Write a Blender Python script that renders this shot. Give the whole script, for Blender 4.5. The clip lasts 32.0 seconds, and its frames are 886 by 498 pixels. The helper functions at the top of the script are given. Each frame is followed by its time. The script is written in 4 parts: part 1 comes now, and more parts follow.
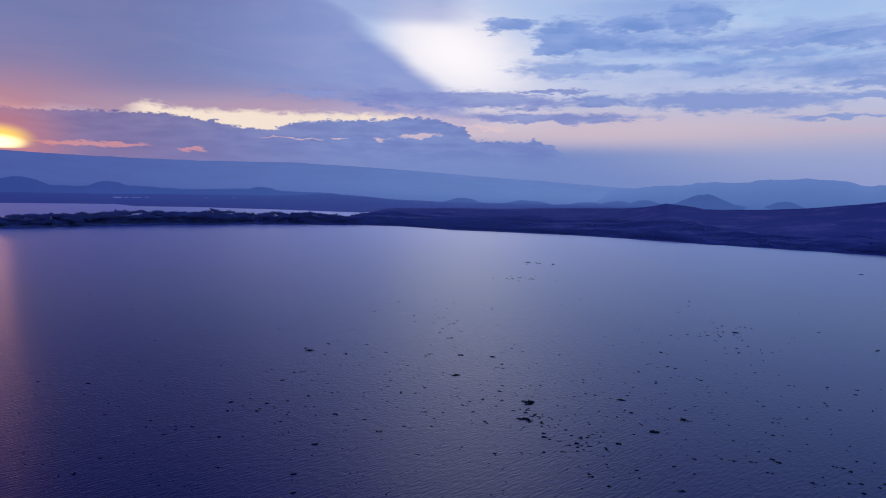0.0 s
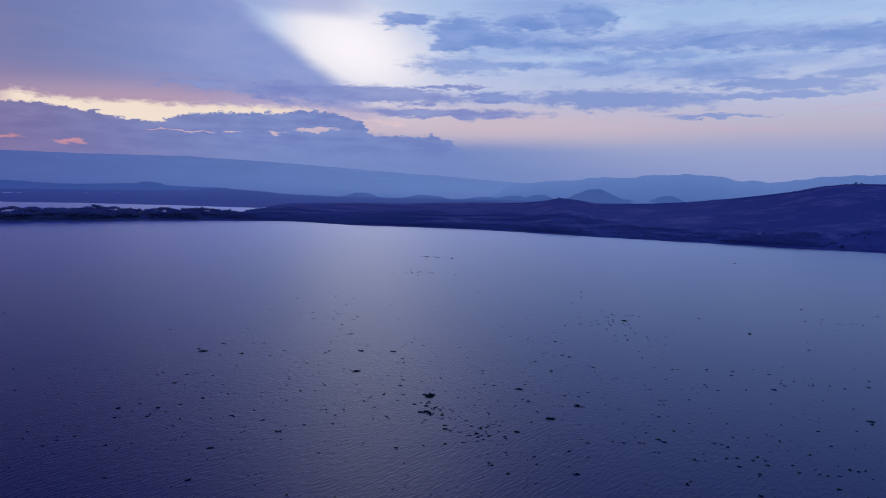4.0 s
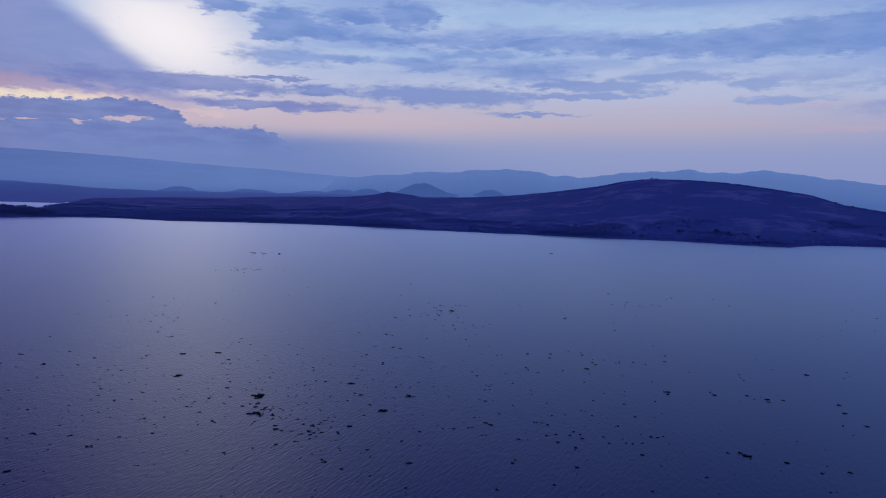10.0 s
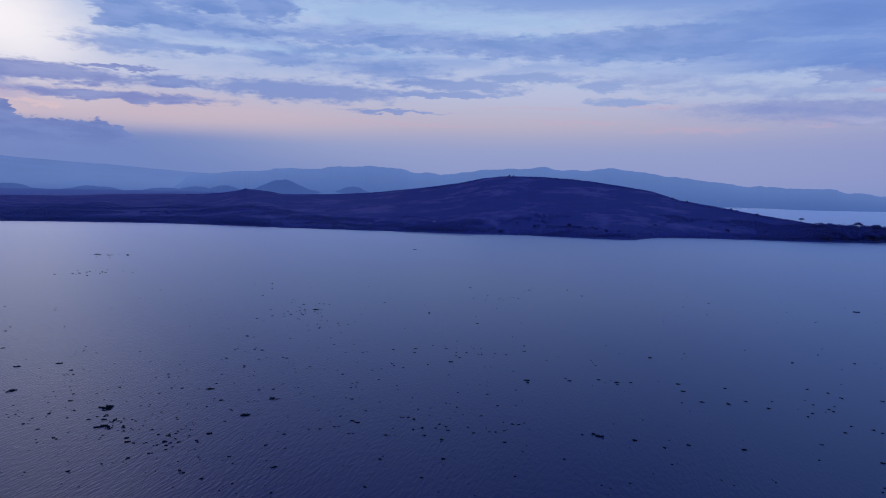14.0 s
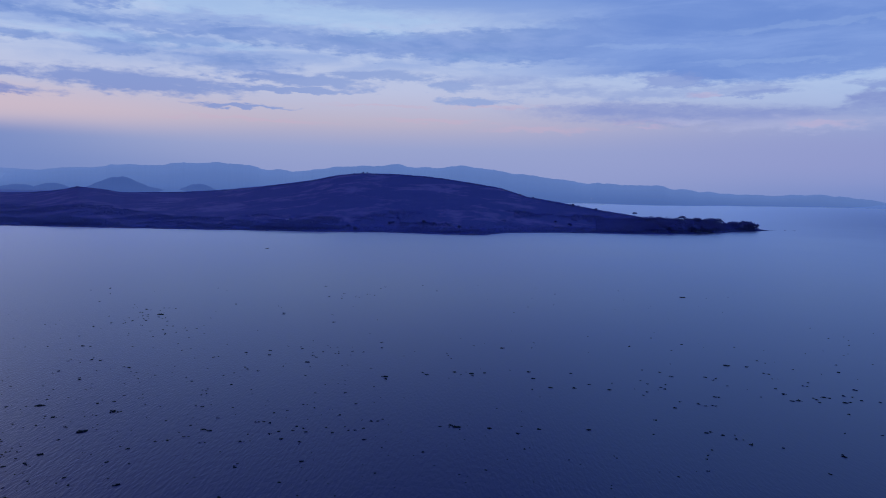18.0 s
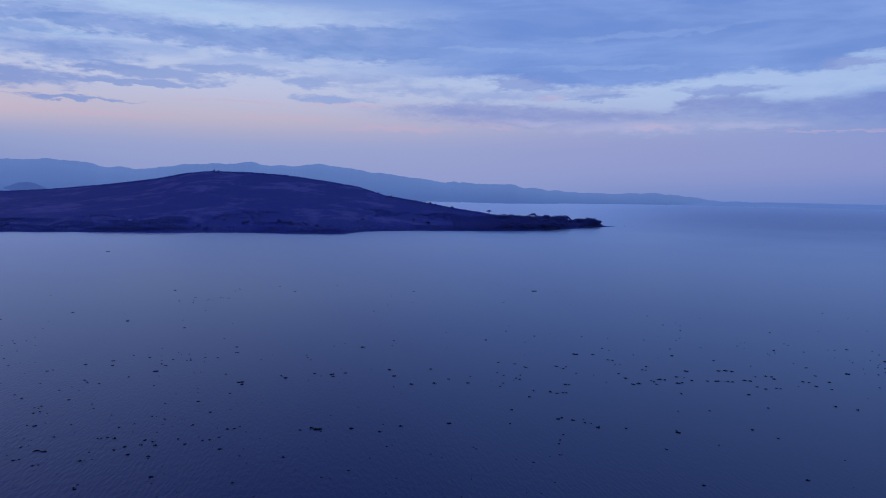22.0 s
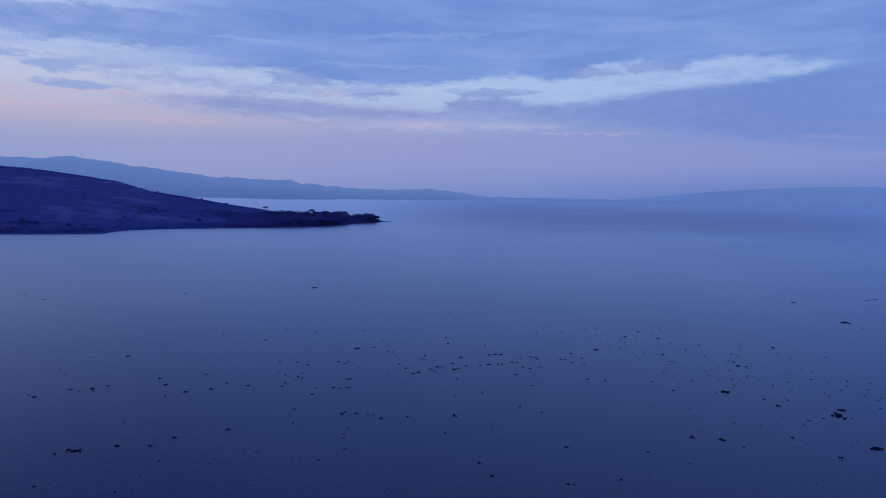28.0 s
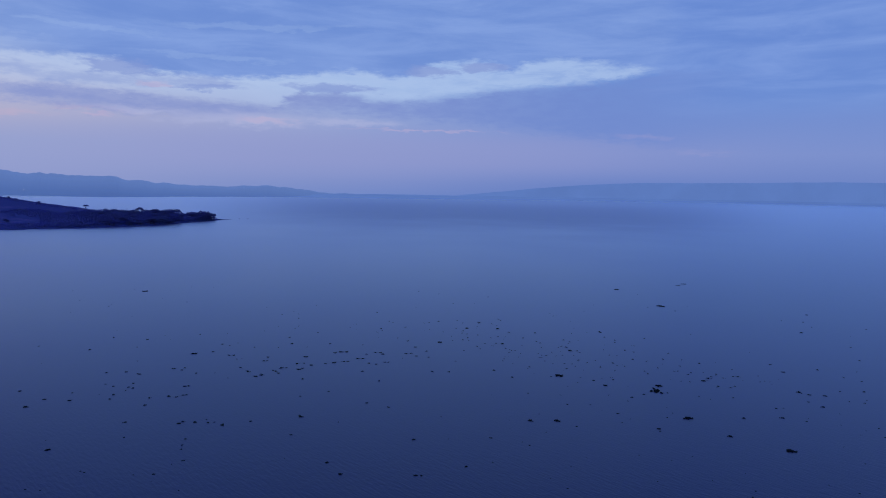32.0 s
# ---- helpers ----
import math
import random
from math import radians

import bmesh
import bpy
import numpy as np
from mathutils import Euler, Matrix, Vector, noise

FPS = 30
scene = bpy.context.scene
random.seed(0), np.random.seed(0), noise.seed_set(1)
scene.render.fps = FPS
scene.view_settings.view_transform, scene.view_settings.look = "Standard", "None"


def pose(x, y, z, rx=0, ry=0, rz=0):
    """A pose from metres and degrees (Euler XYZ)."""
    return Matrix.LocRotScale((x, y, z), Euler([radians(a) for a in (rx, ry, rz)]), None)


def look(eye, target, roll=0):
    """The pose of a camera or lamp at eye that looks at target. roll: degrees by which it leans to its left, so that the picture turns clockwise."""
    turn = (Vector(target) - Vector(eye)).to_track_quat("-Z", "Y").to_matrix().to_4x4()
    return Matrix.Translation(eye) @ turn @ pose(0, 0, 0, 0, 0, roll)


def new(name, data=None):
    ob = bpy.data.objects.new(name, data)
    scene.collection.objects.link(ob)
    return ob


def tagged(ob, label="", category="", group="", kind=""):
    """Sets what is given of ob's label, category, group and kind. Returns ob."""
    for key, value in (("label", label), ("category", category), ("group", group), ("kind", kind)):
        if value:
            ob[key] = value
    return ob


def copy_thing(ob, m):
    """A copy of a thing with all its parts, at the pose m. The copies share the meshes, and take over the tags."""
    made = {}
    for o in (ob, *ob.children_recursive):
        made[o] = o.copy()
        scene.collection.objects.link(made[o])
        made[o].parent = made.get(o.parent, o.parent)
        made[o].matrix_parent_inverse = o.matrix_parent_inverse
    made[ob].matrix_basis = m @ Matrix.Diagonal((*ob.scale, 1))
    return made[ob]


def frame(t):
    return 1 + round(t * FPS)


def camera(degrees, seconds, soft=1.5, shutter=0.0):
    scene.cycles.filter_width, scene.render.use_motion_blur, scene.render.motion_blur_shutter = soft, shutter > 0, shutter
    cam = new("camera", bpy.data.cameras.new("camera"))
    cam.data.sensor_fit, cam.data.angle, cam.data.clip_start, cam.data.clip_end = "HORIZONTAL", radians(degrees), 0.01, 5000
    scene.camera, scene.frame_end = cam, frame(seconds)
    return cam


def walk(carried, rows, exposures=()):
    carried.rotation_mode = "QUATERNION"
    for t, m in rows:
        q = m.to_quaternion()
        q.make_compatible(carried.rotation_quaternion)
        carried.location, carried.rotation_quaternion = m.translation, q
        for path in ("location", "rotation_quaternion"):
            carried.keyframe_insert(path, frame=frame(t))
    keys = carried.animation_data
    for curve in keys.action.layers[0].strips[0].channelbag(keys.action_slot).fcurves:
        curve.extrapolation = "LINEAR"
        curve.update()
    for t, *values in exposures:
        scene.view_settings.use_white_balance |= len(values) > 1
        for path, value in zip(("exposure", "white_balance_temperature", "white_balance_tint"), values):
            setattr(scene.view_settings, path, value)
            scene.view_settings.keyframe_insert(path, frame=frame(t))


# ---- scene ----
EYE_HEIGHT = 45.0
cam = camera(64.23, 32.0, soft=1.0)
# seconds, heading (to the right of north is negative), pitch, lean
TURN = [
    (0, 0.00, -4.54, 1.27),
    (1, -1.99, -4.59, 1.27),
    (2, -3.96, -4.64, 1.26),
    (3, -6.06, -4.72, 1.26),
    (3.5, -7.13, -4.76, 1.25),
    (5.5, -11.37, -4.84, 1.26),
    (6, -12.45, -4.86, 1.26),
    (7, -14.71, -4.89, 1.28),
    (8, -17.03, -4.93, 1.30),
    (9, -19.44, -4.96, 1.33),
    (10, -22.03, -4.96, 1.35),
    (11, -24.73, -4.96, 1.36),
    (12, -27.43, -4.96, 1.37),
    (13, -30.18, -4.97, 1.36),
    (14, -33.09, -4.97, 1.34),
    (14.5, -34.56, -4.97, 1.33),
    (16.5, -40.42, -4.98, 1.27),
    (17, -41.89, -4.97, 1.25),
    (18, -44.84, -4.95, 1.20),
    (19, -47.74, -4.93, 1.17),
    (20, -50.61, -4.89, 1.17),
    (21, -53.44, -4.86, 1.18),
    (22, -56.30, -4.82, 1.20),
    (23, -59.18, -4.80, 1.24),
    (24, -62.05, -4.78, 1.28),
    (25, -64.99, -4.79, 1.31),
    (25.5, -66.49, -4.78, 1.32),
    (27.5, -72.58, -4.77, 1.33),
    (28, -74.11, -4.77, 1.32),
    (29, -77.29, -4.77, 1.29),
    (30, -80.49, -4.79, 1.24),
    (31, -83.70, -4.80, 1.20),
    (32, -86.81, -4.79, 1.15),
]
walk(cam, [(t, pose(0, 0, EYE_HEIGHT, 0, 0, yaw) @ pose(0, 0, 0, 90 + pitch) @ pose(0, 0, 0, 0, 0, lean)) for t, yaw, pitch, lean in TURN], [(0.0, -0.15, 6300, 10), (10.0, -0.26, 6300, 10), (20.0, -0.15, 6300, 10), (32.0, -0.15, 6300, 10)])

# ---- light -----------------------------------------------------------------
def srgb(r, g, b):
    return tuple(((v / 255 + 0.055) / 1.055) ** 2.4 if v > 10 else v / 255 / 12.92 for v in (r, g, b)) + (1.0,)


class Nodes:
    """Short hand for node trees."""

    def __init__(self, tree):
        self.tree = tree

    def put(self, socket, value):
        if isinstance(value, bpy.types.NodeSocket):
            self.tree.links.new(value, socket)
        else:
            socket.default_value = value

    def math(self, op, *args, clamp=False):
        node = self.tree.nodes.new("ShaderNodeMath")
        node.operation, node.use_clamp = op, clamp
        for n, a in enumerate(args):
            self.put(node.inputs[n], a)
        return node.outputs[0]

    def step(self, value, low, high, a=0.0, b=1.0):
        node = self.tree.nodes.new("ShaderNodeMapRange")
        node.interpolation_type = "SMOOTHSTEP"
        for n, v in enumerate((value, low, high, a, b)):
            self.put(node.inputs[n], v)
        return node.outputs[0]

    def mix(self, factor, a, b, blend="MIX"):
        node = self.tree.nodes.new("ShaderNodeMix")
        node.data_type, node.blend_type = "RGBA", blend
        self.put(node.inputs[0], factor)
        self.put(node.inputs[6], a)
        self.put(node.inputs[7], b)
        return node.outputs[2]

    def vec(self, x, y, z=0.0):
        node = self.tree.nodes.new("ShaderNodeCombineXYZ")
        for n, v in enumerate((x, y, z)):
            self.put(node.inputs[n], v)
        return node.outputs[0]

    def noise(self, vector, scale=1.0, detail=5.0, rough=0.55, distortion=0.0):
        node = self.tree.nodes.new("ShaderNodeTexNoise")
        self.put(node.inputs["Vector"], vector)
        for key, v in (("Scale", scale), ("Detail", detail), ("Roughness", rough), ("Distortion", distortion)):
            node.inputs[key].default_value = v
        return node.outputs[0]

    def ramp(self, value, stops):
        node = self.tree.nodes.new("ShaderNodeValToRGB")
        el = node.color_ramp.elements
        while len(el) < len(stops):
            el.new(0.5)
        for e, (p, c) in zip(el, stops):
            e.position, e.color = p, c
        self.put(node.inputs[0], value)
        return node.outputs[0]


SUN_AZ, SUN_EL = -32.4, 3.0


def make_world():
    world = bpy.data.worlds.new("dusk_sky")
    scene.world = world
    world.use_nodes = True
    t = world.node_tree
    t.nodes.clear()
    n = Nodes(t)
    m = n.math
    coord = t.nodes.new("ShaderNodeTexCoord").outputs["Generated"]
    sep = t.nodes.new("ShaderNodeSeparateXYZ")
    t.links.new(coord, sep.inputs[0])
    x, y, z = sep.outputs
    az = m("MULTIPLY", m("ARCTAN2", x, y), 180 / math.pi)
    el = m("MULTIPLY", m("ARCSINE", m("MINIMUM", m("MAXIMUM", z, -1.0), 1.0)), 180 / math.pi)

    def wave(sa, se, seed, detail=5.0, rough=0.56, distortion=0.0):
        return n.noise(n.vec(m("MULTIPLY", az, sa), m("MULTIPLY", el, se), seed), 1.0, detail, rough, distortion)

    # cloud edges are torn by several sizes of noise
    big = wave(0.16, 0.55, 3.1, 3.0, 0.55)
    fine = wave(0.65, 2.0, 7.7)
    fine2 = wave(0.6, 2.0, 17.2, 6.0, 0.62)
    wisp = wave(0.55, 2.6, 2.2, 7.0, 0.6, 0.5)
    puff = wave(1.1, 2.7, 6.4, 7.0, 0.6)
    wa = m("ADD", az, m("ADD", m("MULTIPLY", m("SUBTRACT", big, 0.5), 2.4), m("MULTIPLY", m("SUBTRACT", fine2, 0.5), 3.2)))
    we = m("ADD", el, m("ADD", m("MULTIPLY", m("SUBTRACT", big, 0.5), 0.5), m("MULTIPLY", m("SUBTRACT", fine, 0.5), 1.1)))
    tear = m("ADD", m("ADD", m("MULTIPLY", m("SUBTRACT", wisp, 0.5), 1.5), m("MULTIPLY", m("SUBTRACT", fine, 0.5), 0.8)), m("MULTIPLY", m("SUBTRACT", puff, 0.5), 0.9))

    def radius(row, A, E):
        a0, e0, ra, re = row[:4]
        tilt = row[4] if len(row) > 4 else 0.0
        da = m("SUBTRACT", A, a0)
        de = m("SUBTRACT", E, m("MULTIPLY_ADD", da, tilt, e0)) if tilt else m("SUBTRACT", E, e0)
        u, v = m("DIVIDE", da, ra), m("DIVIDE", de, re)
        return m("SQRT", m("ADD", m("MULTIPLY", u, u), m("MULTIPLY", v, v)))

    def blob(a0, e0, ra, re, tilt=0.0, soft=0.35, torn=True):
        A, E = (wa, we) if torn else (az, el)
        return n.step(radius((a0, e0, ra, re, tilt), A, E), 1 + soft, 1 - soft)

    def cloud(rows, soft=0.8, ragged=1.0, low=-0.4):
        """Torn clouds: bearing, height, half width, half height, slope."""
        out = None
        for row in rows:
            b = m("SUBTRACT", 1.0, radius(row, wa, we))
            out = b if out is None else m("MAXIMUM", out, b)
        return n.step(m("MULTIPLY_ADD", tear, ragged, out), low, low + soft)

    def profile(rows):
        """A height that changes along the bearing."""
        node = t.nodes.new("ShaderNodeValToRGB")
        el_ = node.color_ramp.elements
        while len(el_) < len(rows):
            el_.new(0.5)
        for e, (a, v) in zip(el_, rows):
            e.position, e.color = (a + 60.0) / 200.0, (v, v, v, 1)
        n.put(node.inputs[0], m("DIVIDE", m("ADD", wa, 60.0), 200.0))
        return node.outputs[0]

    # the clear part of the sky: the air's own blue, and the glow of the low sun in it
    air = t.nodes.new("ShaderNodeTexSky")
    air.sky_type, air.sun_disc = "NISHITA", False
    air.sun_elevation, air.sun_rotation = radians(SUN_EL), radians(SUN_AZ)
    height = m("DIVIDE", m("ADD", el, 2.0), 92.0, clamp=True)

    def at(e):
        return (e + 2.0) / 92.0

    dome = [(at(20), srgb(72, 92, 198)), (at(30), srgb(46, 58, 184)), (at(46), srgb(50, 66, 225)), (at(64), (0.05, 0.1, 1.9, 1.0))]
    west = n.ramp(height, [(at(-1), srgb(120, 138, 194)), (at(1.5), srgb(134, 152, 204)), (at(3), srgb(154, 166, 210)), (at(5), srgb(196, 187, 208)), (at(7.5), srgb(198, 203, 231)), (at(10.5), srgb(196, 211, 242)),
                           (at(14.5), srgb(184, 204, 240)), (at(20), srgb(182, 166, 208)), (at(27), srgb(138, 114, 182))] + dome[1:])
    east = n.ramp(height, [(at(-1), srgb(118, 142, 204)), (at(1.0), srgb(143, 156, 210)), (at(3), srgb(149, 162, 212)), (at(5.5), srgb(158, 173, 219)), (at(8), srgb(178, 203, 240)), (at(10.5), srgb(152, 186, 238)),
                           (at(14.5), srgb(104, 146, 220)), (at(19), srgb(50, 62, 170)), (at(28), srgb(34, 32, 138)), (at(46), srgb(38, 34, 150)), (at(64), (0.035, 0.07, 1.0, 1.0))])
    turn = m("MAXIMUM", n.step(az, 35.0, 85.0), m("MULTIPLY", n.step(az, 12.0, 50.0), n.step(el, 12.5, 15.5)))
    sky = n.mix(turn, west, east)
    far_side = m("MAXIMUM", n.step(az, 72.0, 104.0), n.step(az, -60.0, -100.0))
    sky = n.mix(m("MULTIPLY", far_side, 0.85), sky, n.ramp(height, [(at(-1), srgb(90, 122, 194)), (at(3), srgb(126, 148, 211)), (at(8), srgb(100, 138, 214)), (at(15), srgb(86, 126, 214)), (at(20), srgb(34, 44, 184)), (at(30), srgb(24, 24, 165))] + dome[2:]))
    # dull rose haze low over the east
    sky = n.mix(m("MULTIPLY", m("MULTIPLY", n.step(az, 50.0, 72.0), n.step(az, 118.0, 92.0)), m("MULTIPLY", n.step(el, 0.5, 2.4), n.step(el, 5.4, 3.4, 0.0, 0.5))), sky, srgb(154, 160, 212))

    dim = m("MULTIPLY", m("MULTIPLY", n.step(az, 26.0, 7.0), n.step(az, -75.0, -40.0)), n.step(m("MULTIPLY_ADD", m("SUBTRACT", big, 0.5), 1.0, el), 4.7, 3.2))
    sky = n.mix(m("MULTIPLY", dim, 0.9), sky, n.mix(n.step(az, -28.0, -3.0), srgb(104, 108, 170), srgb(118, 141, 201)))
    # a paler band of haze over the northern hills
    pale = m("MULTIPLY", m("MULTIPLY", n.step(az, 14.0, 36.0), n.step(az, 78.0, 52.0)), n.step(el, 5.5, 1.0))
    sky = n.mix(m("MULTIPLY", pale, 0.42), sky, srgb(176, 180, 221))

    # rosy light low between the clouds, north of the sun
    sky = n.mix(m("MULTIPLY", blob(10.0, 5.2, 14.0, 1.2, 0.0, 0.9, torn=False), 0.5), sky, srgb(228, 200, 207))

    # white light behind the edge of the high cloud
    white = m("MULTIPLY", blob(0.6, 11.0, 6.4, 3.6, -0.25, 0.8, torn=False), m("MULTIPLY", n.step(az, -7.5, -2.5), n.step(fine, 0.3, 0.6, 0.78, 1.0)))
    sky = n.mix(m("MULTIPLY", white, 0.9), sky, (0.92, 0.86, 0.92, 1.0))
    # the middle of it is far brighter than the rest
    sky = n.mix(blob(0.6, 10.9, 3.8, 2.2, -0.25, 0.9, torn=False), sky, (1.08, 1.02, 1.04, 1.0))
    # unseen bright patch higher up, assumed there, added to brighten the near water
    sky = n.mix(m("MULTIPLY", blob(3.5, 25.0, 9.0, 6.8, 0.0, 0.62, torn=False), 0.9), sky, (1.5, 1.32, 1.5, 1.0))

    # thin high cloud between the heavier ones, more of it eastwards
    thin = m("MULTIPLY", n.step(wave(0.12, 0.6, 21.0, 8.0, 0.6, 0.5), 0.3, 0.62), m("MULTIPLY", n.step(wa, 6.0, 16.0), n.step(we, 7.6, 10.4)))
    sky = n.mix(m("MULTIPLY", thin, m("MULTIPLY", n.step(az, 66.0, 48.0), 0.72)), sky, srgb(140, 168, 226))
    # a pale streak of clear sky near the top of the north
    streak = cloud([(27.0, 13.4, 9.0, 0.9), (37.0, 12.9, 8.0, 0.8), (40.0, 11.7, 3.0, 0.5), (23.0, 10.3, 8.0, 0.35), (48.0, 10.4, 3.6, 0.3)], 1.0)
    sky = n.mix(m("MULTIPLY", streak, 0.6), sky, srgb(182, 210, 244))

    tone = n.mix(n.step(wave(0.3, 1.1, 5.0, 5.0), 0.35, 0.65), srgb(113, 146, 213), srgb(138, 164, 224))
    # torn blue clouds over the north
    band = n.step(m("MULTIPLY_ADD", tear, 0.9, m("SUBTRACT", m("SUBTRACT", profile([(7, 0.0), (10, 0.5), (14, 0.8), (24, 0.95), (36, 1.15), (48, 1.7), (60, 2.4), (70, 3.0)]), 0.35), m("ABSOLUTE", m("SUBTRACT", we, profile([(8, 11.6), (24, 11.4), (38, 11.0), (50, 11.2), (60, 11.8)]))))), -0.2, 0.5)
    band = m("MULTIPLY", band, n.step(az, 66.0, 52.0))
    heads = cloud([(4.9, 13.1, 2.1, 0.55), (9.6, 12.2, 2.7, 1.25), (8.4, 11.3, 1.6, 0.5), (14.3, 13.0, 2.1, 0.65), (18.8, 13.2, 2.3, 0.95), (12.0, 11.7, 3.0, 0.6)], 0.7, 1.0, -0.38)
    heavy = cloud([(9.2, 9.8, 3.8, 0.75, -0.02), (14.0, 9.8, 2.0, 0.4), (20.2, 9.7, 3.2, 0.55), (28.2, 9.0, 5.0, 0.85), (24.0, 10.4, 4.0, 0.5)], 1.1)
    sky = n.mix(m("MULTIPLY", m("MAXIMUM", heads, m("MAXIMUM", m("MULTIPLY", heavy, 0.85), m("MULTIPLY", band, 0.85))), 0.86), sky, tone)
    low = cloud([(12.0, 7.4, 2.2, 0.4), (21.6, 7.25, 7.2, 0.78, -0.015), (33.6, 8.1, 5.2, 0.5, -0.03), (32.0, 7.35, 5.4, 0.22), (45.0, 8.0, 2.0, 0.4), (47.4, 6.9, 2.8, 0.3), (29.0, 5.9, 3.6, 0.14), (39.5, 8.7, 4.0, 0.4)])
    sky = n.mix(m("MULTIPLY", low, 0.8), sky, n.mix(n.step(az, 20.0, 44.0), srgb(124, 148, 212), srgb(148, 170, 222)))
    # rows of small rosy clouds under them
    rose = cloud([(40.0, 6.4, 4.5, 0.12), (49.0, 6.5, 4.0, 0.14), (53.0, 4.8, 4.0, 0.3), (44.0, 5.3, 5.0, 0.16), (30.0, 5.0, 6.0, 0.16), (61.0, 5.3, 3.0, 0.18)], 1.1)
    sky = n.mix(m("MULTIPLY", rose, 0.4), sky, srgb(208, 182, 206))

    # the high sheet over the east, with one long gap under it
    gap_top = profile([(44, 9.6), (50, 8.5), (58, 8.8), (62, 8.8), (64, 8.1), (67, 8.1), (69.5, 7.95), (74, 8.4), (80, 9.05), (83, 8.6), (86, 9.75), (89.5, 10.15), (91.7, 9.3), (94, 10.1), (97, 10.1), (101, 9.6), (104, 9.2)])
    gap_low = profile([(48, 6.4), (55, 6.8), (59, 7.0), (62, 6.8), (66, 6.6), (70, 6.4), (73, 6.15), (75.2, 7.4), (78, 7.7), (81, 6.9), (83.7, 6.9), (87.3, 7.45), (91, 7.9), (94, 8.1), (98.4, 8.4), (101.4, 8.8), (104, 9.3)])
    ripple = m("ADD", m("MULTIPLY", m("SUBTRACT", puff, 0.5), 0.9), m("MULTIPLY", m("SUBTRACT", wisp, 0.5), 0.8))
    sheet = m("MULTIPLY", n.step(m("ADD", m("SUBTRACT", el, gap_top), ripple), -0.25, 0.45), n.step(az, 47.0, 62.0))
    sheet = m("MAXIMUM", sheet, m("MULTIPLY", n.step(wa, 101.0, 105.0), n.step(el, 5.0, 8.5)))
    gap = m("MULTIPLY", m("MULTIPLY", n.step(m("ADD", m("SUBTRACT", el, gap_low), ripple), -0.25, 0.5), n.step(az, 52.0, 66.0)), n.step(wa, 105.0, 102.5))
    gap = m("MULTIPLY", gap, n.step(wave(0.35, 1.6, 27.0, 7.0, 0.62, 0.4), 0.3, 0.6, 0.55, 1.0))
    sky = n.mix(m("MULTIPLY", gap, n.mix(n.step(az, 62.0, 88.0), (0.2, 0.2, 0.2, 1), (0.8, 0.8, 0.8, 1))), sky, n.mix(n.step(az, 66.0, 88.0), srgb(188, 202, 237), srgb(180, 203, 241)))
    veil = n.mix(n.step(wave(0.1, 0.6, 9.0, 6.0, 0.6, 0.4), 0.3, 0.72), srgb(110, 144, 216), srgb(134, 164, 228))
    sky = n.mix(m("MULTIPLY", sheet, 0.9), sky, veil)
    crests = cloud([(53.6, 12.6, 2.4, 0.22), (60.0, 11.0, 5.0, 0.2, -0.04), (72.0, 12.0, 7.0, 0.25, 0.05), (69.0, 9.6, 5.0, 0.22)], 0.9)
    sky = n.mix(m("MULTIPLY", crests, 0.22), sky, srgb(170, 196, 240))
    # violet cloud below the gap
    under = m("MULTIPLY", n.step(m("ADD", m("SUBTRACT", gap_low, el), ripple), -0.25, 0.45), n.step(m("ADD", m("SUBTRACT", el, profile([(54, 5.6), (60, 5.0), (70, 4.9), (75, 5.6), (80, 5.7), (90, 5.0), (104, 3.4)])), m("MULTIPLY", ripple, 1.3)), -0.3, 0.9))
    under = m("MULTIPLY", under, m("MULTIPLY", n.step(wa, 47.0, 57.0), n.step(wa, 112.0, 98.0)))
    sky = n.mix(m("MULTIPLY", under, n.mix(n.step(fine2, 0.35, 0.65), (0.7, 0.7, 0.7, 1), (0.95, 0.95, 0.95, 1))), sky, n.mix(n.step(az, 66.0, 100.0), srgb(144, 158, 213), srgb(118, 144, 212)))
    wisps = cloud([(54.0, 7.8, 6.0, 0.5), (61.0, 7.5, 5.0, 0.45), (67.0, 7.7, 4.0, 0.4), (49.0, 8.4, 5.0, 0.5)], 1.3)
    sky = n.mix(m("MULTIPLY", wisps, 0.72), sky, srgb(154, 172, 222))
    inside = cloud([(77.8, 7.75, 3.2, 0.36), (62.4, 8.4, 2.0, 0.55, -0.1), (85.8, 9.3, 1.8, 0.36), (89.6, 9.7, 1.5, 0.4), (68.0, 7.3, 2.2, 0.25)])
    sky = n.mix(m("MULTIPLY", inside, 0.75), sky, srgb(140, 160, 218))
    paler = cloud([(71.0, 5.1, 5.5, 0.5), (64.0, 5.4, 4.0, 0.3), (79.0, 5.2, 4.0, 0.3)], 1.2)
    sky = n.mix(m("MULTIPLY", paler, 0.5), sky, srgb(188, 192, 228))
    peach = cloud([(64.5, 7.35, 1.1, 0.2), (85.0, 4.7, 5.0, 0.12), (72.5, 5.1, 2.4, 0.22), (60.5, 4.9, 1.6, 0.12)], 1.1)
    peach = m("MAXIMUM", peach, m("MULTIPLY", cloud([(102.2, 4.4, 3.0, 0.22, -0.03), (106.8, 3.2, 3.4, 0.24)], 1.8, 1.0, -0.2), 0.7))
    sky = n.mix(m("MULTIPLY", peach, m("MULTIPLY", n.step(az, 112.0, 96.0, 0.25, 1.0), 0.38)), sky, srgb(206, 184, 214))

    # the smooth dark sheet over the sun
    edge = m("SUBTRACT", m("MULTIPLY_ADD", m("SUBTRACT", 12.66, el), 1.32, -6.1), az)
